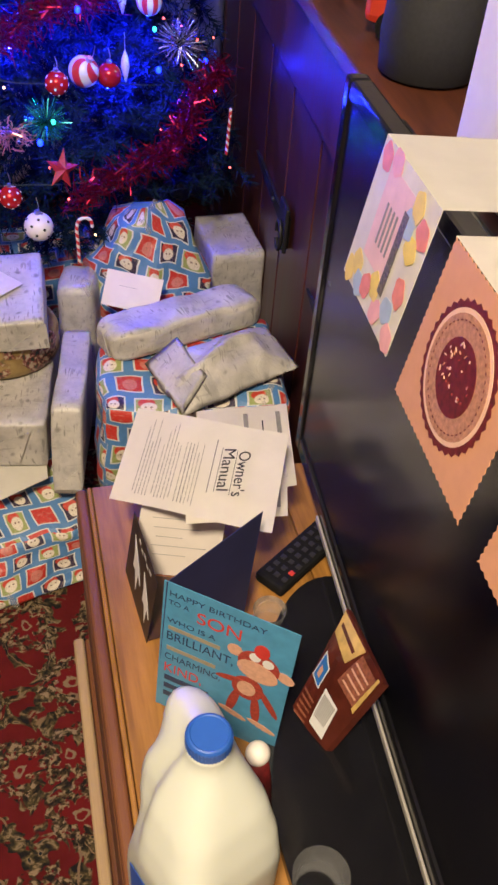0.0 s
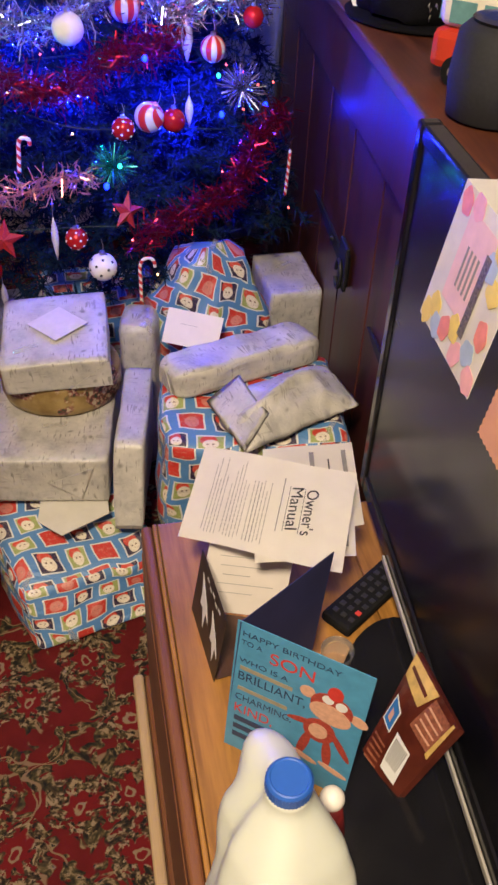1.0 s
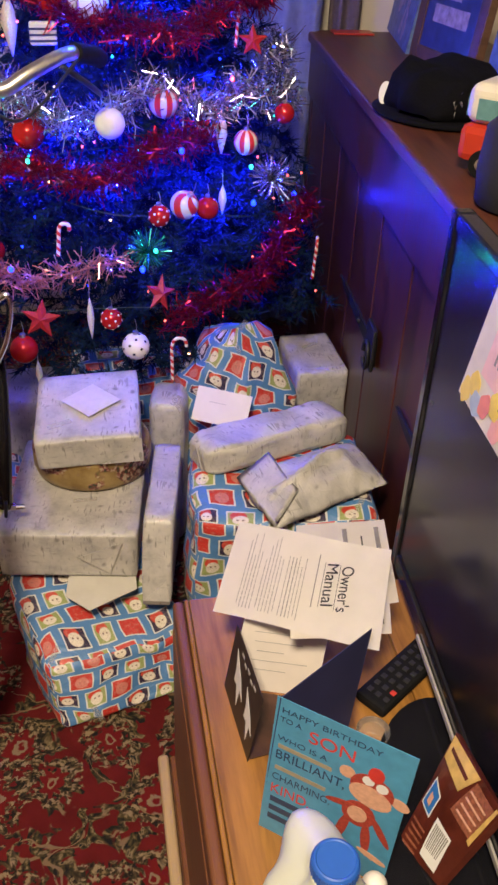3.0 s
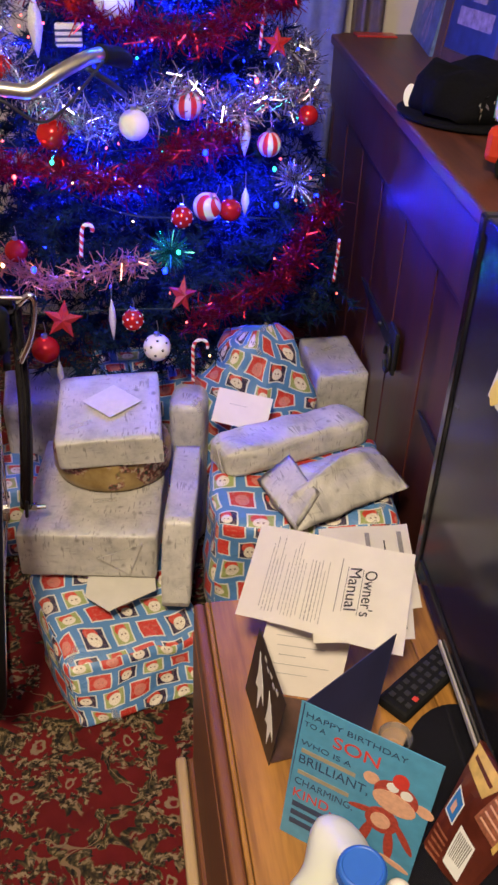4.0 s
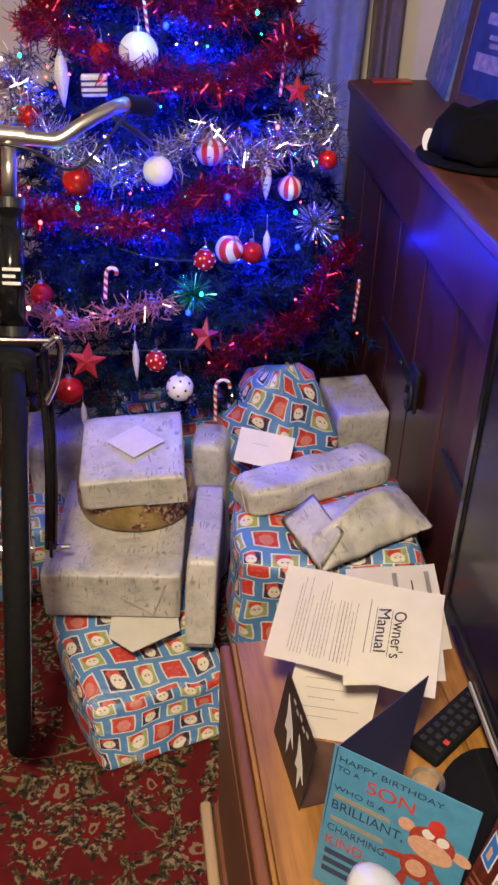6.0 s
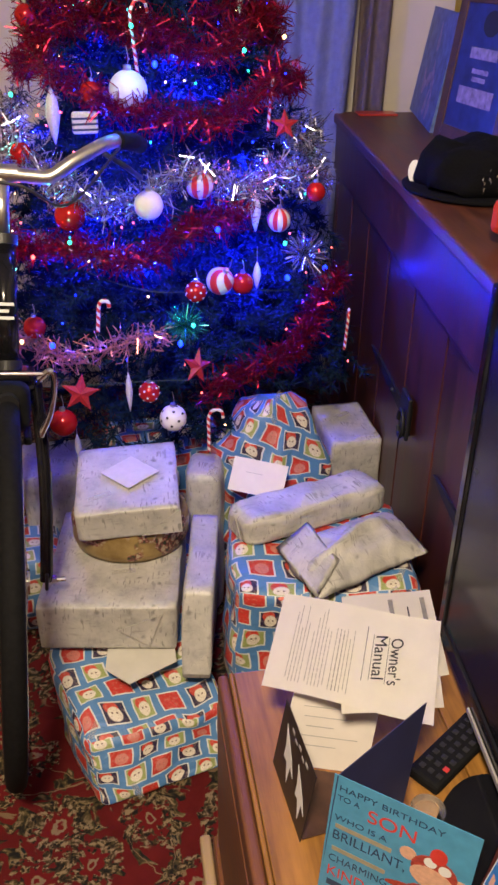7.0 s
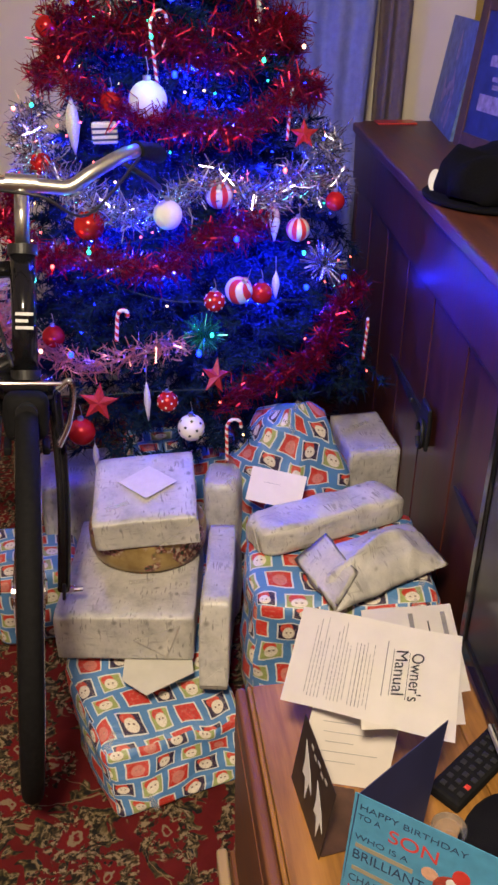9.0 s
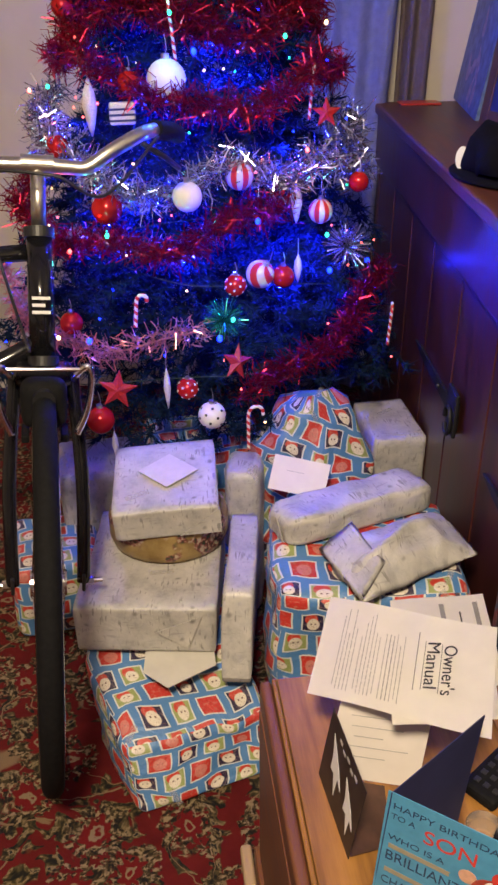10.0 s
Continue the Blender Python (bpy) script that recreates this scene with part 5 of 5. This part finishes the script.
bauble("large white satin bauble hanging on the tree", (-0.068, 2.075, 1.055), 0.036, WHITE_BALL)
bauble("white satin bauble hanging on the tree", (-0.036, 1.955, 0.872), 0.027, WHITE_BALL)
bauble("red and white striped bauble", (0.061, 2.015, 0.895), 0.027, STRIPE_A)
bauble("red and white swirled bauble", (0.096, 1.955, 0.724), 0.027, STRIPE_B, tilt=24)
bauble("striped bauble with red and green bands", (0.221, 2.06, 0.814), 0.024, STRIPE_A)
for p, r in (((-0.138, 2.09, 1.049), 0.021), ((-0.19, 2.02, 0.837), 0.030), ((0.141, 1.97, 0.713), 0.022), ((-0.27, 2.26, 1.169), 0.022), ((-0.223, 1.880, 0.46), 0.028), ((-0.275, 1.98, 0.625), 0.023), ((-0.29, 2.14, 0.93), 0.022), ((0.30, 2.10, 0.86), 0.02)):
    bauble("shiny red bauble hanging on the tree", p, r, RED_BALL)
bauble("red bauble with white spots", (0.048, 1.94, 0.708), 0.021, RED_BALL, spots=2)
bauble("red bauble with white spots", (-0.049, 1.865, 0.531), 0.021, RED_BALL, spots=2)
bauble("white bauble with black polka dots", (-0.004, 1.862, 0.473), 0.027, WHITE_BALL, spots=1)


def icicle(p, length, r, label="white glitter icicle ornament"):
    t = thing("icicle", label, "tree ornament", pose(*p), "tree ornaments")
    prof = [(0.001, -length / 2), (r * 0.55, -length * 0.28), (r, 0.0), (r * 0.8, length * 0.25), (r * 0.25, length * 0.45), (0.0012, length / 2)]
    part("drop", lathe(prof, 16), GLITTER_WHITE, t, smooth=True)
    part("cord", rod((0, 0, length / 2), (0, 0.004, length / 2 + 0.03), 0.0007, None, 6), BRUSHED, t)


for p, l, r in (((-0.217, 2.12, 1.003), 0.105, 0.014), ((0.171, 2.035, 0.835), 0.075, 0.011), ((-0.088, 1.868, 0.53), 0.085, 0.007), ((0.171, 1.985, 0.724), 0.055, 0.008), ((0.149, 2.20, 1.205), 0.06, 0.008), ((-0.20, 1.885, 0.40), 0.06, 0.007)):
    icicle(p, l, r)


def star(p, r, turn, tilt=0):
    pts = []
    for i in range(10):
        a = math.pi / 2 + i * math.pi / 5
        q = r if i % 2 == 0 else r * 0.42
        pts.append((q * math.cos(a), q * math.sin(a)))
    bm = bmesh.new()
    rim = [bm.verts.new((x, y, 0)) for x, y in pts]
    f, b = bm.verts.new((0, 0, r * 0.28)), bm.verts.new((0, 0, -r * 0.28))
    for i in range(10):
        bm.faces.new((rim[i], rim[(i + 1) % 10], f))
        bm.faces.new((rim[(i + 1) % 10], rim[i], b))
    return solid("star_ornament", bm, RED_FELT, "red glittered star ornament", "tree ornament", pose(*p, 75, turn, tilt), False, "tree ornaments")


star((-0.185, 1.885, 0.522), 0.040, 8)
star((0.047, 1.885, 0.574), 0.038, 20, 35)
star((0.235, 2.13, 0.985), 0.03, 0)


def candy_cane(p, h, m=None, label="red and white candy cane hanging on the tree", r=0.0034):
    pts = [(0, 0, 0), (0, 0, h * 0.5), (0, 0, h * 0.8), (h * 0.06, 0, h * 0.95), (h * 0.18, 0, h), (h * 0.28, 0, h * 0.93), (h * 0.30, 0, h * 0.80)]
    return solid("candy_cane", tube(pts, r, 10), CANE_MAT, label, "candy cane", (m or pose(*p)), True, "tree ornaments")


candy_cane(None, 0.095, pose(0.066, 1.842, 0.405, 0, 0, 0))
candy_cane(None, 0.12, pose(-0.05, 2.09, 1.085, 8, -10, 30), "striped candy stick hanging on the tree", 0.003)
candy_cane(None, 0.10, pose(0.204, 2.15, 0.97, 4, 0, 80), "striped candy stick hanging on the tree", 0.003)
candy_cane(None, 0.09, pose(0.385, 2.11, 0.505, 3, 0, 80), "striped candy stick hanging on the tree", 0.0035)
candy_cane(None, 0.065, pose(-0.145, 1.925, 0.635, 0, 6, 0), "white beaded candy cane on the tree", 0.0038)
t = thing("wooden_ornament", "white banded ornament hanging on the tree", "tree ornament", pose(-0.152, 2.07, 0.997, 0, 0, 10), "tree ornaments")
part("block", box(-0.024, 0.024, -0.006, 0.006, -0.018, 0.022, 0.004), GLITTER_WHITE, t)
for i in range(3):
    part("band", box(-0.0242, 0.0242, -0.0066, 0.0066, -0.012 + 0.010 * i, -0.008 + 0.010 * i), NAVY, t)


def fairy_lights():
    t = thing("fairy_lights", "string of coloured fairy lights wound through the tree", "fairy lights", pose(0, 0, 0))
    rng = random.Random(21)
    meshes = {}
    for colour, mt in BULB.items():
        for size in (0.0048, 0.0022):
            me = bpy.data.meshes.new("bulb")
            bm = ball(size, Matrix.Diagonal((1, 1, 1.2, 1)), 10, 7)
            bm.to_mesh(me)
            bm.free()
            me.materials.append(mt)
            for p in me.polygons:
                p.use_smooth = True
            meshes[colour, size] = me
    key = [("blue", (-0.015, 2.045, 1.085)), ("blue", (0.092, 2.02, 0.800)), ("blue", (0.015, 1.895, 0.621)), ("blue", (-0.228, 1.94, 0.604)), ("blue", (0.345, 2.255, 0.645)), ("blue", (0.23, 2.03, 0.70)),
           ("green", (-0.307, 2.27, 1.007)), ("green", (0.149, 2.14, 1.10)), ("green", (-0.184, 1.995, 0.786)), ("green", (0.224, 2.04, 0.766)), ("green", (0.04, 1.905, 0.653)), ("green", (-0.055, 2.10, 1.142)),
           ("red", (0.188, 2.085, 0.913)), ("red", (-0.344, 2.27, 1.0)), ("red", (-0.262, 2.04, 0.745)), ("warm", (0.239, 2.27, 1.114)), ("warm", (-0.29, 1.97, 0.60)), ("warm", (-0.155, 2.13, 1.225))]
    for colour, p in key:
        ob = new("bulb", meshes[colour, 0.0048])
        ob.location, ob.parent = Vector(p) + Vector((0.0, -0.062, 0.024)), t
        k = 1.05 if colour == "blue" else 0.8
        ob.scale = (k, k, k)
    for i in range(120):
        deg, z = rng.uniform(-85, 85), 0.42 + 0.95 * rng.random() ** 0.9
        colour = rng.choice(["blue", "blue", "red", "red", "green", "warm"])
        ob = new("bulb", meshes[colour, 0.0022])
        ob.location, ob.parent = on_tree(deg, z, rng.uniform(-0.05, 0.03)), t
        ob.rotation_euler = (rng.uniform(-1, 1), rng.uniform(-1, 1), 0)
    part("wire", tube([on_tree(-100 + 14.0 * i if (i // 15) % 2 == 0 else 110 - 14.0 * (i % 15), 0.45 + 0.011 * i, -0.03 + 0.02 * math.sin(i * 1.7)) for i in range(75)], 0.0012, 5, None, 4), plain("green_wire", (0.01, 0.03, 0.015), 0.5), t)
    glow = {"blue": (0.012, 0.022, 1.0), "green": (0.05, 1.0, 0.55), "red": (1.0, 0.08, 0.05), "warm": (1.0, 0.6, 0.3)}
    power = {"blue": 1.7, "green": 0.28, "red": 0.30, "warm": 0.12}
    for colour, p in key:
        d = (Vector(p) - Vector((TREE_AX, TREE_AY, p[2]))).normalized()
        lamp("tree_glow_light", "POINT", power[colour] * (0.17 if p[0] > 0.3 else 0.45 if p[0] > 0.2 or p[2] < 0.66 else 1.0), glow[colour], Matrix.Translation(Vector(p) + Vector((0.0, -0.062, 0.024)) + d * 0.034), 0.006)
    # Extra blue lamps without bulbs, added inside the crown to deepen its glow.
    for deg, z in ((-60, 0.7), (-20, 0.95), (25, 0.66), (40, 0.92), (-40, 1.15), (40, 1.2), (-5, 0.75), (-75, 0.95), (45, 0.75), (10, 1.1)):
        lamp("tree_glow_light", "POINT", 2.6 if z > 0.7 and deg < 35 else 1.0, glow["blue"], Matrix.Translation(on_tree(deg, z, -0.05)), 0.006)
    for deg, z in ((-45, 0.72), (-10, 0.72), (20, 0.80), (-30, 0.82), (0, 0.98), (38, 0.68), (-50, 1.02), (25, 1.05), (-10, 1.22), (50, 0.86)):
        lamp("tree_glow_light", "POINT", 9.0, glow["blue"], Matrix.Translation(on_tree(deg, z, -0.13)), 0.006)


fairy_lights()
# Added blue lamps with no bulb, off the branches, to light the curtain.
for deg, z in ((116, 1.12), (120, 1.4), (126, 0.95)):
    lamp("tree_glow_light", "POINT", 2.0, (0.03, 0.08, 1.0), Matrix.Translation(on_tree(deg, z, 0.07)), 0.006)


# ---- bicycle ----
def bicycle():
    t = thing("bicycle", "black bicycle with chrome handlebar standing on the carpet", "bicycle", Matrix(((0.9801, -0.1697, 0.1032, -0.321), (0.1687, 0.9855, 0.0178, 1.529), (-0.1047, 0.0, 0.9945, 0.0), (0, 0, 0, 1))) @ Matrix.Translation((0.266, -1.535, 0.0)))
    WX, WY, R = -0.266, 1.535, 0.338
    wheel = part("front_wheel", lathe([(0.022, -0.030), (0.022, 0.030)], 20, pose(0, 0, 0, 0, 90, 0)), CHROME, t, "spoked front wheel", m=pose(WX, WY, R))

    def ring(rad, tr, seg=72, k=12, sx=1.0):
        bm = bmesh.new()
        rings = []
        for i in range(seg):
            a = 2 * math.pi * i / seg
            rings.append([bm.verts.new((tr * sx * math.cos(b), (rad + tr * math.sin(b)) * math.cos(a), (rad + tr * math.sin(b)) * math.sin(a))) for b in [2 * math.pi * q / k for q in range(k)]])
        for i in range(seg):
            for q in range(k):
                bm.faces.new((rings[i][q], rings[(i + 1) % seg][q], rings[(i + 1) % seg][(q + 1) % k], rings[i][(q + 1) % k]))
        return bm

    part("tyre", ring(R - 0.0175, 0.0175), RUBBER, wheel, "narrow black tyre", True)
    part("rim", ring(R - 0.036, 0.009, 72, 8, 2.1), CHROME, wheel, "", True)
    for i in range(28):
        a = 2 * math.pi * i / 28
        b = a + (0.35 if i % 4 < 2 else -0.35)
        sx = 0.026 if i % 2 else -0.026
        part("spoke", rod((sx, 0.02 * math.cos(b), 0.02 * math.sin(b)), (0.25 * sx, (R - 0.046) * math.cos(a), (R - 0.046) * math.sin(a)), 0.0012, None, 5), CHROME, wheel)
    for s in (-1, 1):
        part("axle_nut", cyl(0.008, 0.008, 0.014, pose(s * 0.068, 0, 0, 0, 90, 0), 6), CHROME, wheel)
        part("axle_end", cyl(0.0045, 0.0045, 0.03, pose(s * 0.075, 0, 0, 0, 90, 0), 12), CHROME, wheel)
    crown = Vector((WX, 1.640, 0.685))
    for s in (-1, 1):
        part("fork_blade", tube([(WX + s * 0.058, WY, R), (WX + s * 0.059, WY + 0.035, R + 0.14), (WX + s * 0.054, 1.615, 0.57), (WX + s * 0.044, 1.640, 0.67)], 0.0112, 12), BLACK_GLOSS, t, smooth=True)
        part("dropout", box(WX + s * 0.058 - 0.003, WX + s * 0.058 + 0.003, WY - 0.012, WY + 0.012, R - 0.014, R + 0.02, 0.002), BLACK, t)
        part("brake_arm", tube([(WX + s * 0.048, 1.592, 0.694), (WX + s * 0.066, 1.586, 0.712), (WX + s * 0.072, 1.586, 0.690), (WX + s * 0.066, 1.582, 0.640), (WX + s * 0.050, 1.580, 0.598)], 0.0055, 10), CHROME, t, "chrome brake caliper arm", True)
        part("brake_block", box(WX + s * 0.030 - 0.006, WX + s * 0.030 + 0.006, 1.560, 1.605, 0.592, 0.606, 0.003), RUBBER, t)
    part("brake_bridge", rod((WX - 0.066, 1.588, 0.706), (WX + 0.066, 1.588, 0.706), 0.0035), CHROME, t)
    part("fork_crown", box(WX - 0.046, WX + 0.046, 1.615, 1.665, 0.660, 0.692, 0.012), BLACK_GLOSS, t)
    part("brake_housing", soft_box(0.070, 0.044, 0.080, 0.018, 0.002, 5, 8), RUBBER, t, "black brake housing", True, m=pose(WX, 1.584, 0.612))
    part("reflector", cyl(0.017, 0.017, 0.012, pose(WX, 1.560, 0.668, 90)), BLACK, t)
    head_a, head_b = Vector((WX, 1.652, 0.692)), Vector((WX - 0.002, 1.735, 0.876))
    part("head_tube", rod(head_a, head_b, 0.0205, None, 28), BLACK_GLOSS, t, smooth=True)
    for p in (0.0, 1.0):
        q = head_a.lerp(head_b, p)
        part("headset_cup", rod(q - (head_b - head_a).normalized() * 0.008, q + (head_b - head_a).normalized() * 0.008, 0.024, None, 28), BLACK, t)
    mid = head_a.lerp(head_b, 0.42)
    badge = basis(mid + Vector((0, -0.0215, 0.008)), (1, 0, 0), head_b - head_a)
    for i in range(3):
        part("badge_bar", plate(rect(-0.014, 0.014 - 0.008 * (i == 1), 0.012 - 0.011 * i, 0.017 - 0.011 * i), 0.0008), TEXT_WHITE, t, "white badge print", m=badge)
    stem_top = head_b + Vector((0, 0.036, 0.098))
    part("stem", rod(head_b, stem_top, 0.0115, None, 20), BRUSHED, t, "brushed metal stem", True)
    part("stem_clamp", cyl(0.0150, 0.0150, 0.050, pose(*stem_top, 0, 90, 0) , 24), BRUSHED, t)
    sx, sy, sz = stem_top
    for s in (1, -1):
        part("handlebar", tube([(sx, sy, sz), (sx + s * 0.05, sy, sz - 0.002), (sx + s * 0.078, sy, sz + 0.0), (sx + s * 0.114, sy + 0.008, sz + 0.024), (sx + s * 0.160, sy + 0.03, sz + 0.048), (sx + s * 0.188, sy + 0.06, sz + 0.053)], 0.0115, 16), BRUSHED, t, "brushed silver swept handlebar", True)
        part("grip", tube([(sx + s * 0.188, sy + 0.06, sz + 0.053), (sx + s * 0.220, sy + 0.10, sz + 0.046), (sx + s * 0.240, sy + 0.15, sz + 0.034)], 0.016, 14), RUBBER, t, "black rubber grip", True)
        part("brake_lever", tube([(sx + s * 0.165, sy + 0.03, sz + 0.036), (sx + s * 0.205, sy + 0.04, sz + 0.014), (sx + s * 0.235, sy + 0.08, sz - 0.010)], 0.005, 8), BLACK, t, smooth=True)
    part("cable", tube([(sx + 0.19, sy + 0.02, sz + 0.05), (sx + 0.10, sy - 0.06, sz - 0.03), (sx + 0.02, sy - 0.075, sz + 0.0), (sx - 0.09, sy - 0.04, sz - 0.02), (sx - 0.06, sy - 0.04, sz - 0.15), (WX - 0.02, 1.60, 0.73)], 0.0026, 8), BLACK, t, "black brake cable", True)
    # the frame turns away to the side
    d = Vector((-0.90, 0.44, 0)).normalized()
    bb = Vector((WX, 1.66, 0.30)) + d * 0.60
    seat = bb + d * 0.20 + Vector((0, 0, 0.52))
    hub = bb + d * 0.45 + Vector((0, 0, 0.038))
    for nm, a, b, r in (("down_tube", head_a + Vector((0, 0.01, 0.03)), bb, 0.017), ("top_tube", head_b - Vector((0, 0, 0.03)), bb.lerp(seat, 0.75), 0.014), ("seat_tube", bb, seat, 0.0145),
                        ("chain_stay", bb, hub, 0.009), ("seat_stay", bb.lerp(seat, 0.72), hub, 0.007)):
        part(nm, rod(a, b, r, None, 16), BLACK_GLOSS, t, smooth=True)
    part("saddle", soft_box(0.26, 0.16, 0.06, 0.025, 0.002, 2, 8), BLACK, t, m=basis(seat, d, Vector((-d.y, d.x, 0))))
    rear = part("rear_wheel", lathe([(0.022, -0.03), (0.022, 0.03)], 20, pose(0, 0, 0, 0, 90, 0)), CHROME, t, "spoked rear wheel", m=basis((hub.x, hub.y, R), Vector((-d.y, d.x, 0)), d))
    part("tyre", ring(R - 0.0175, 0.0175), RUBBER, rear, smooth=True)
    part("rim", ring(R - 0.036, 0.009, 72, 8, 2.1), CHROME, rear, smooth=True)


bicycle()


# ---- things on the sideboard ----
def hat():
    t = thing("hat", "black felt hat with glittering band lying on the sideboard", "hat", pose(0.560, 1.930, SB_Z, 0, 0, 20))
    part("brim", lathe([(0.105, 0.0), (0.118, 0.003), (0.120, 0.008), (0.105, 0.010), (0.07, 0.010)], 40, None, None, 1.12), FELT, t, smooth=True)
    bm = lathe([(0.094, 0.008), (0.098, 0.030), (0.092, 0.062), (0.070, 0.082), (0.03, 0.084), (0.005, 0.074)], 40, None, None, 1.1)
    for v in bm.verts:
        v.co += noise.noise_vector(v.co * 16) * 0.024 + noise.noise_vector(v.co * 45) * 0.006
    part("crown", bm, FELT, t, smooth=True)
    rng = random.Random(2)
    for i in range(40):
        a, z = rng.uniform(4.2, 5.6), rng.uniform(0.02, 0.06)
        r = 0.092 - 0.25 * max(0, z - 0.05)
        part("sequin", cyl(0.006, 0.006, 0.001, pose(1.04 * r * math.cos(a), 1.1 * r * math.sin(a), z, rng.uniform(50, 130), rng.uniform(-40, 40), math.degrees(a)), 8), CHROME if i % 3 else BLACK_GLOSS, t)
    part("white_patch", plate(oval(0, 0, 0.012, 0.021, 24), 0.002), TEXT_WHITE, t, "white patch on the side", m=t.matrix_basis.inverted() @ basis((0.466, 1.975, SB_Z + 0.026), (1, -0.27, 0), (0.15, 0.4, 1)))


hat()


def toy_van():
    t = thing("toy_van", "red and cream toy camper van standing on the sideboard", "toy van", pose(0.590, 1.545, SB_Z + 0.0, 0, 0, -42))
    part("lower_body", box(-0.11, 0.11, -0.05, 0.05, 0.018, 0.070, 0.012), VAN_RED, t, "red lower body")
    part("upper_body", box(-0.107, 0.107, -0.047, 0.047, 0.0705, 0.125, 0.016, seg=4), VAN_CREAM, t, "cream roof")
    for s in (-1, 1):
        for i in range(4):
            part("window", box(-0.088 + 0.046 * i, -0.052 + 0.046 * i, s * 0.0475 - 0.0012, s * 0.0475 + 0.0012, 0.078, 0.106, 0.001), VAN_GLASS, t, "teal printed window")
        for x in (-0.065, 0.065):
            w = part("wheel", cyl(0.020, 0.020, 0.016, pose(x, s * 0.047, 0.020, 90), 24), RUBBER, t)
            part("hubcap", cyl(0.010, 0.009, 0.004, pose(x, s * 0.056, 0.020, 90 if s < 0 else -90), 16), CHROME, w)
    part("windscreen", box(-0.1085, -0.1065, -0.034, 0.034, 0.078, 0.108, 0.0005), VAN_GLASS, t)


toy_van()
pot = thing("speaker", "charcoal rounded fabric speaker on the sideboard", "speaker", pose(0.520, 1.425, SB_Z))
part("body", lathe([(0.050, 0.0), (0.060, 0.006), (0.064, 0.05), (0.060, 0.10), (0.048, 0.112)], 36), CHARCOAL, pot, smooth=True)
part("cap_ring", lathe([(0.046, 0.1125), (0.047, 0.116), (0.03, 0.117)], 36), BLACK_GLOSS, pot)


def picture(name, label, a, b, h, lean, face, frame_mat, border, art=None, thick=0.016):
    """A panel that stands on the sideboard between a and b and leans back."""
    a, b = Vector(a), Vector(b)
    n = Vector((b.y - a.y, -(b.x - a.x), 0)).normalized()
    t = thing(name, label, "picture", basis(a, b - a, Vector((0, 0, 1)) + n * -lean), "pictures on the sideboard")
    w = (b - a).length
    if border:
        for x0, x1, y0, y1 in ((0, border, 0, h), (w - border, w, 0, h), (border, w - border, 0, border), (border, w - border, h - border, h)):
            part("frame_rail", box(x0, x1, y0, y1, -thick, 0.004, 0.002), frame_mat, t)
    part("panel", box(border, w - border, border, h - border, -thick, 0.0), face, t)
    if art:
        art(t, w, h)
    return t


def art_sign(t, w, h):
    for x0, x1, y0, y1 in ((0.30, 0.70, 0.56, 0.63), (0.38, 0.62, 0.47, 0.50), (0.24, 0.76, 0.27, 0.38), (0.4, 0.6, 0.42, 0.45)):
        decal("text_bar", rect(x0 * w, x1 * w, y0 * h, y1 * h), PIC_MAUVE, t, 0.0006)
    decal("dark_shape", oval(0.52 * w, 0.78 * h, 0.12 * w, 0.08 * h, 20), INK, t, 0.0006)


def art_mauve(t, w, h):
    rng = random.Random(9)
    for i in range(9):
        decal("brush_shape", oval(w * rng.uniform(0.3, 0.75), h * rng.uniform(0.15, 0.8), 0.09 * w, 0.06 * h, 12, rng.random() * 3, 0.2, 3), PIC_MAUVE, t, 0.0005 + 0.0001 * i)


picture("picture", "blue painted canvas leaning on the wall above the sideboard", (0.700, 2.93, SB_Z), (0.652, 2.54, SB_Z), 0.27, 0.16, PIC_PALE, PIC_PALE, 0.0, art_mauve)
picture("framed_sign", "deep blue lettered sign in a brown frame", (0.652, 2.50, SB_Z), (0.705, 2.20, SB_Z), 0.33, 0.12, PIC_BLUE, FRAME_BROWN, 0.035, art_sign)
picture("picture", "blue and black mottled canvas leaning behind the hat", (0.715, 2.16, SB_Z), (0.755, 1.80, SB_Z), 0.36, 0.12, PIC_PALE, PIC_PALE, 0.0, art_mauve)
picture("picture", "blue mottled canvas leaning behind the toy van", (0.765, 1.77, SB_Z), (0.79, 1.45, SB_Z), 0.34, 0.12, PIC_PALE, PIC_PALE, 0.0, art_mauve)
solid("yellow_box", box(-0.02, 0.02, -0.05, 0.05, 0, 0.42, 0.003), YELLOW, "tall narrow yellow box behind the pictures", "box", pose(0.775, 2.72, SB_Z, 0, 0, 8))
rt = thing("red_tray", "small red tray on the sideboard by the wall", "tray", pose(0.585, 2.86, SB_Z))
part("dish", box(-0.06, 0.05, -0.06, 0.0, 0.0, 0.005, 0.002), VAN_RED, rt)
solid("white_box", box(-0.10, 0.10, -0.11, 0.11, 0, 0.34, 0.004), CARD_WHITE, "tall plain white box standing on the sideboard", "box", pose(0.565, 1.065, SB_Z + 0.0, 0, 0, 0))

# ---- ceiling lamp ----
cl = thing("ceiling_lamp", "round warm ceiling lamp", "ceiling lamp", pose(-0.18, -0.05, 2.4))
part("rose", cyl(0.05, 0.05, 0.02, pose(0, 0, -0.01)), BRUSHED, cl)
part("shade", lathe([(0.20, -0.03), (0.21, -0.02), (0.19, -0.022)], 40), SHADE, cl)
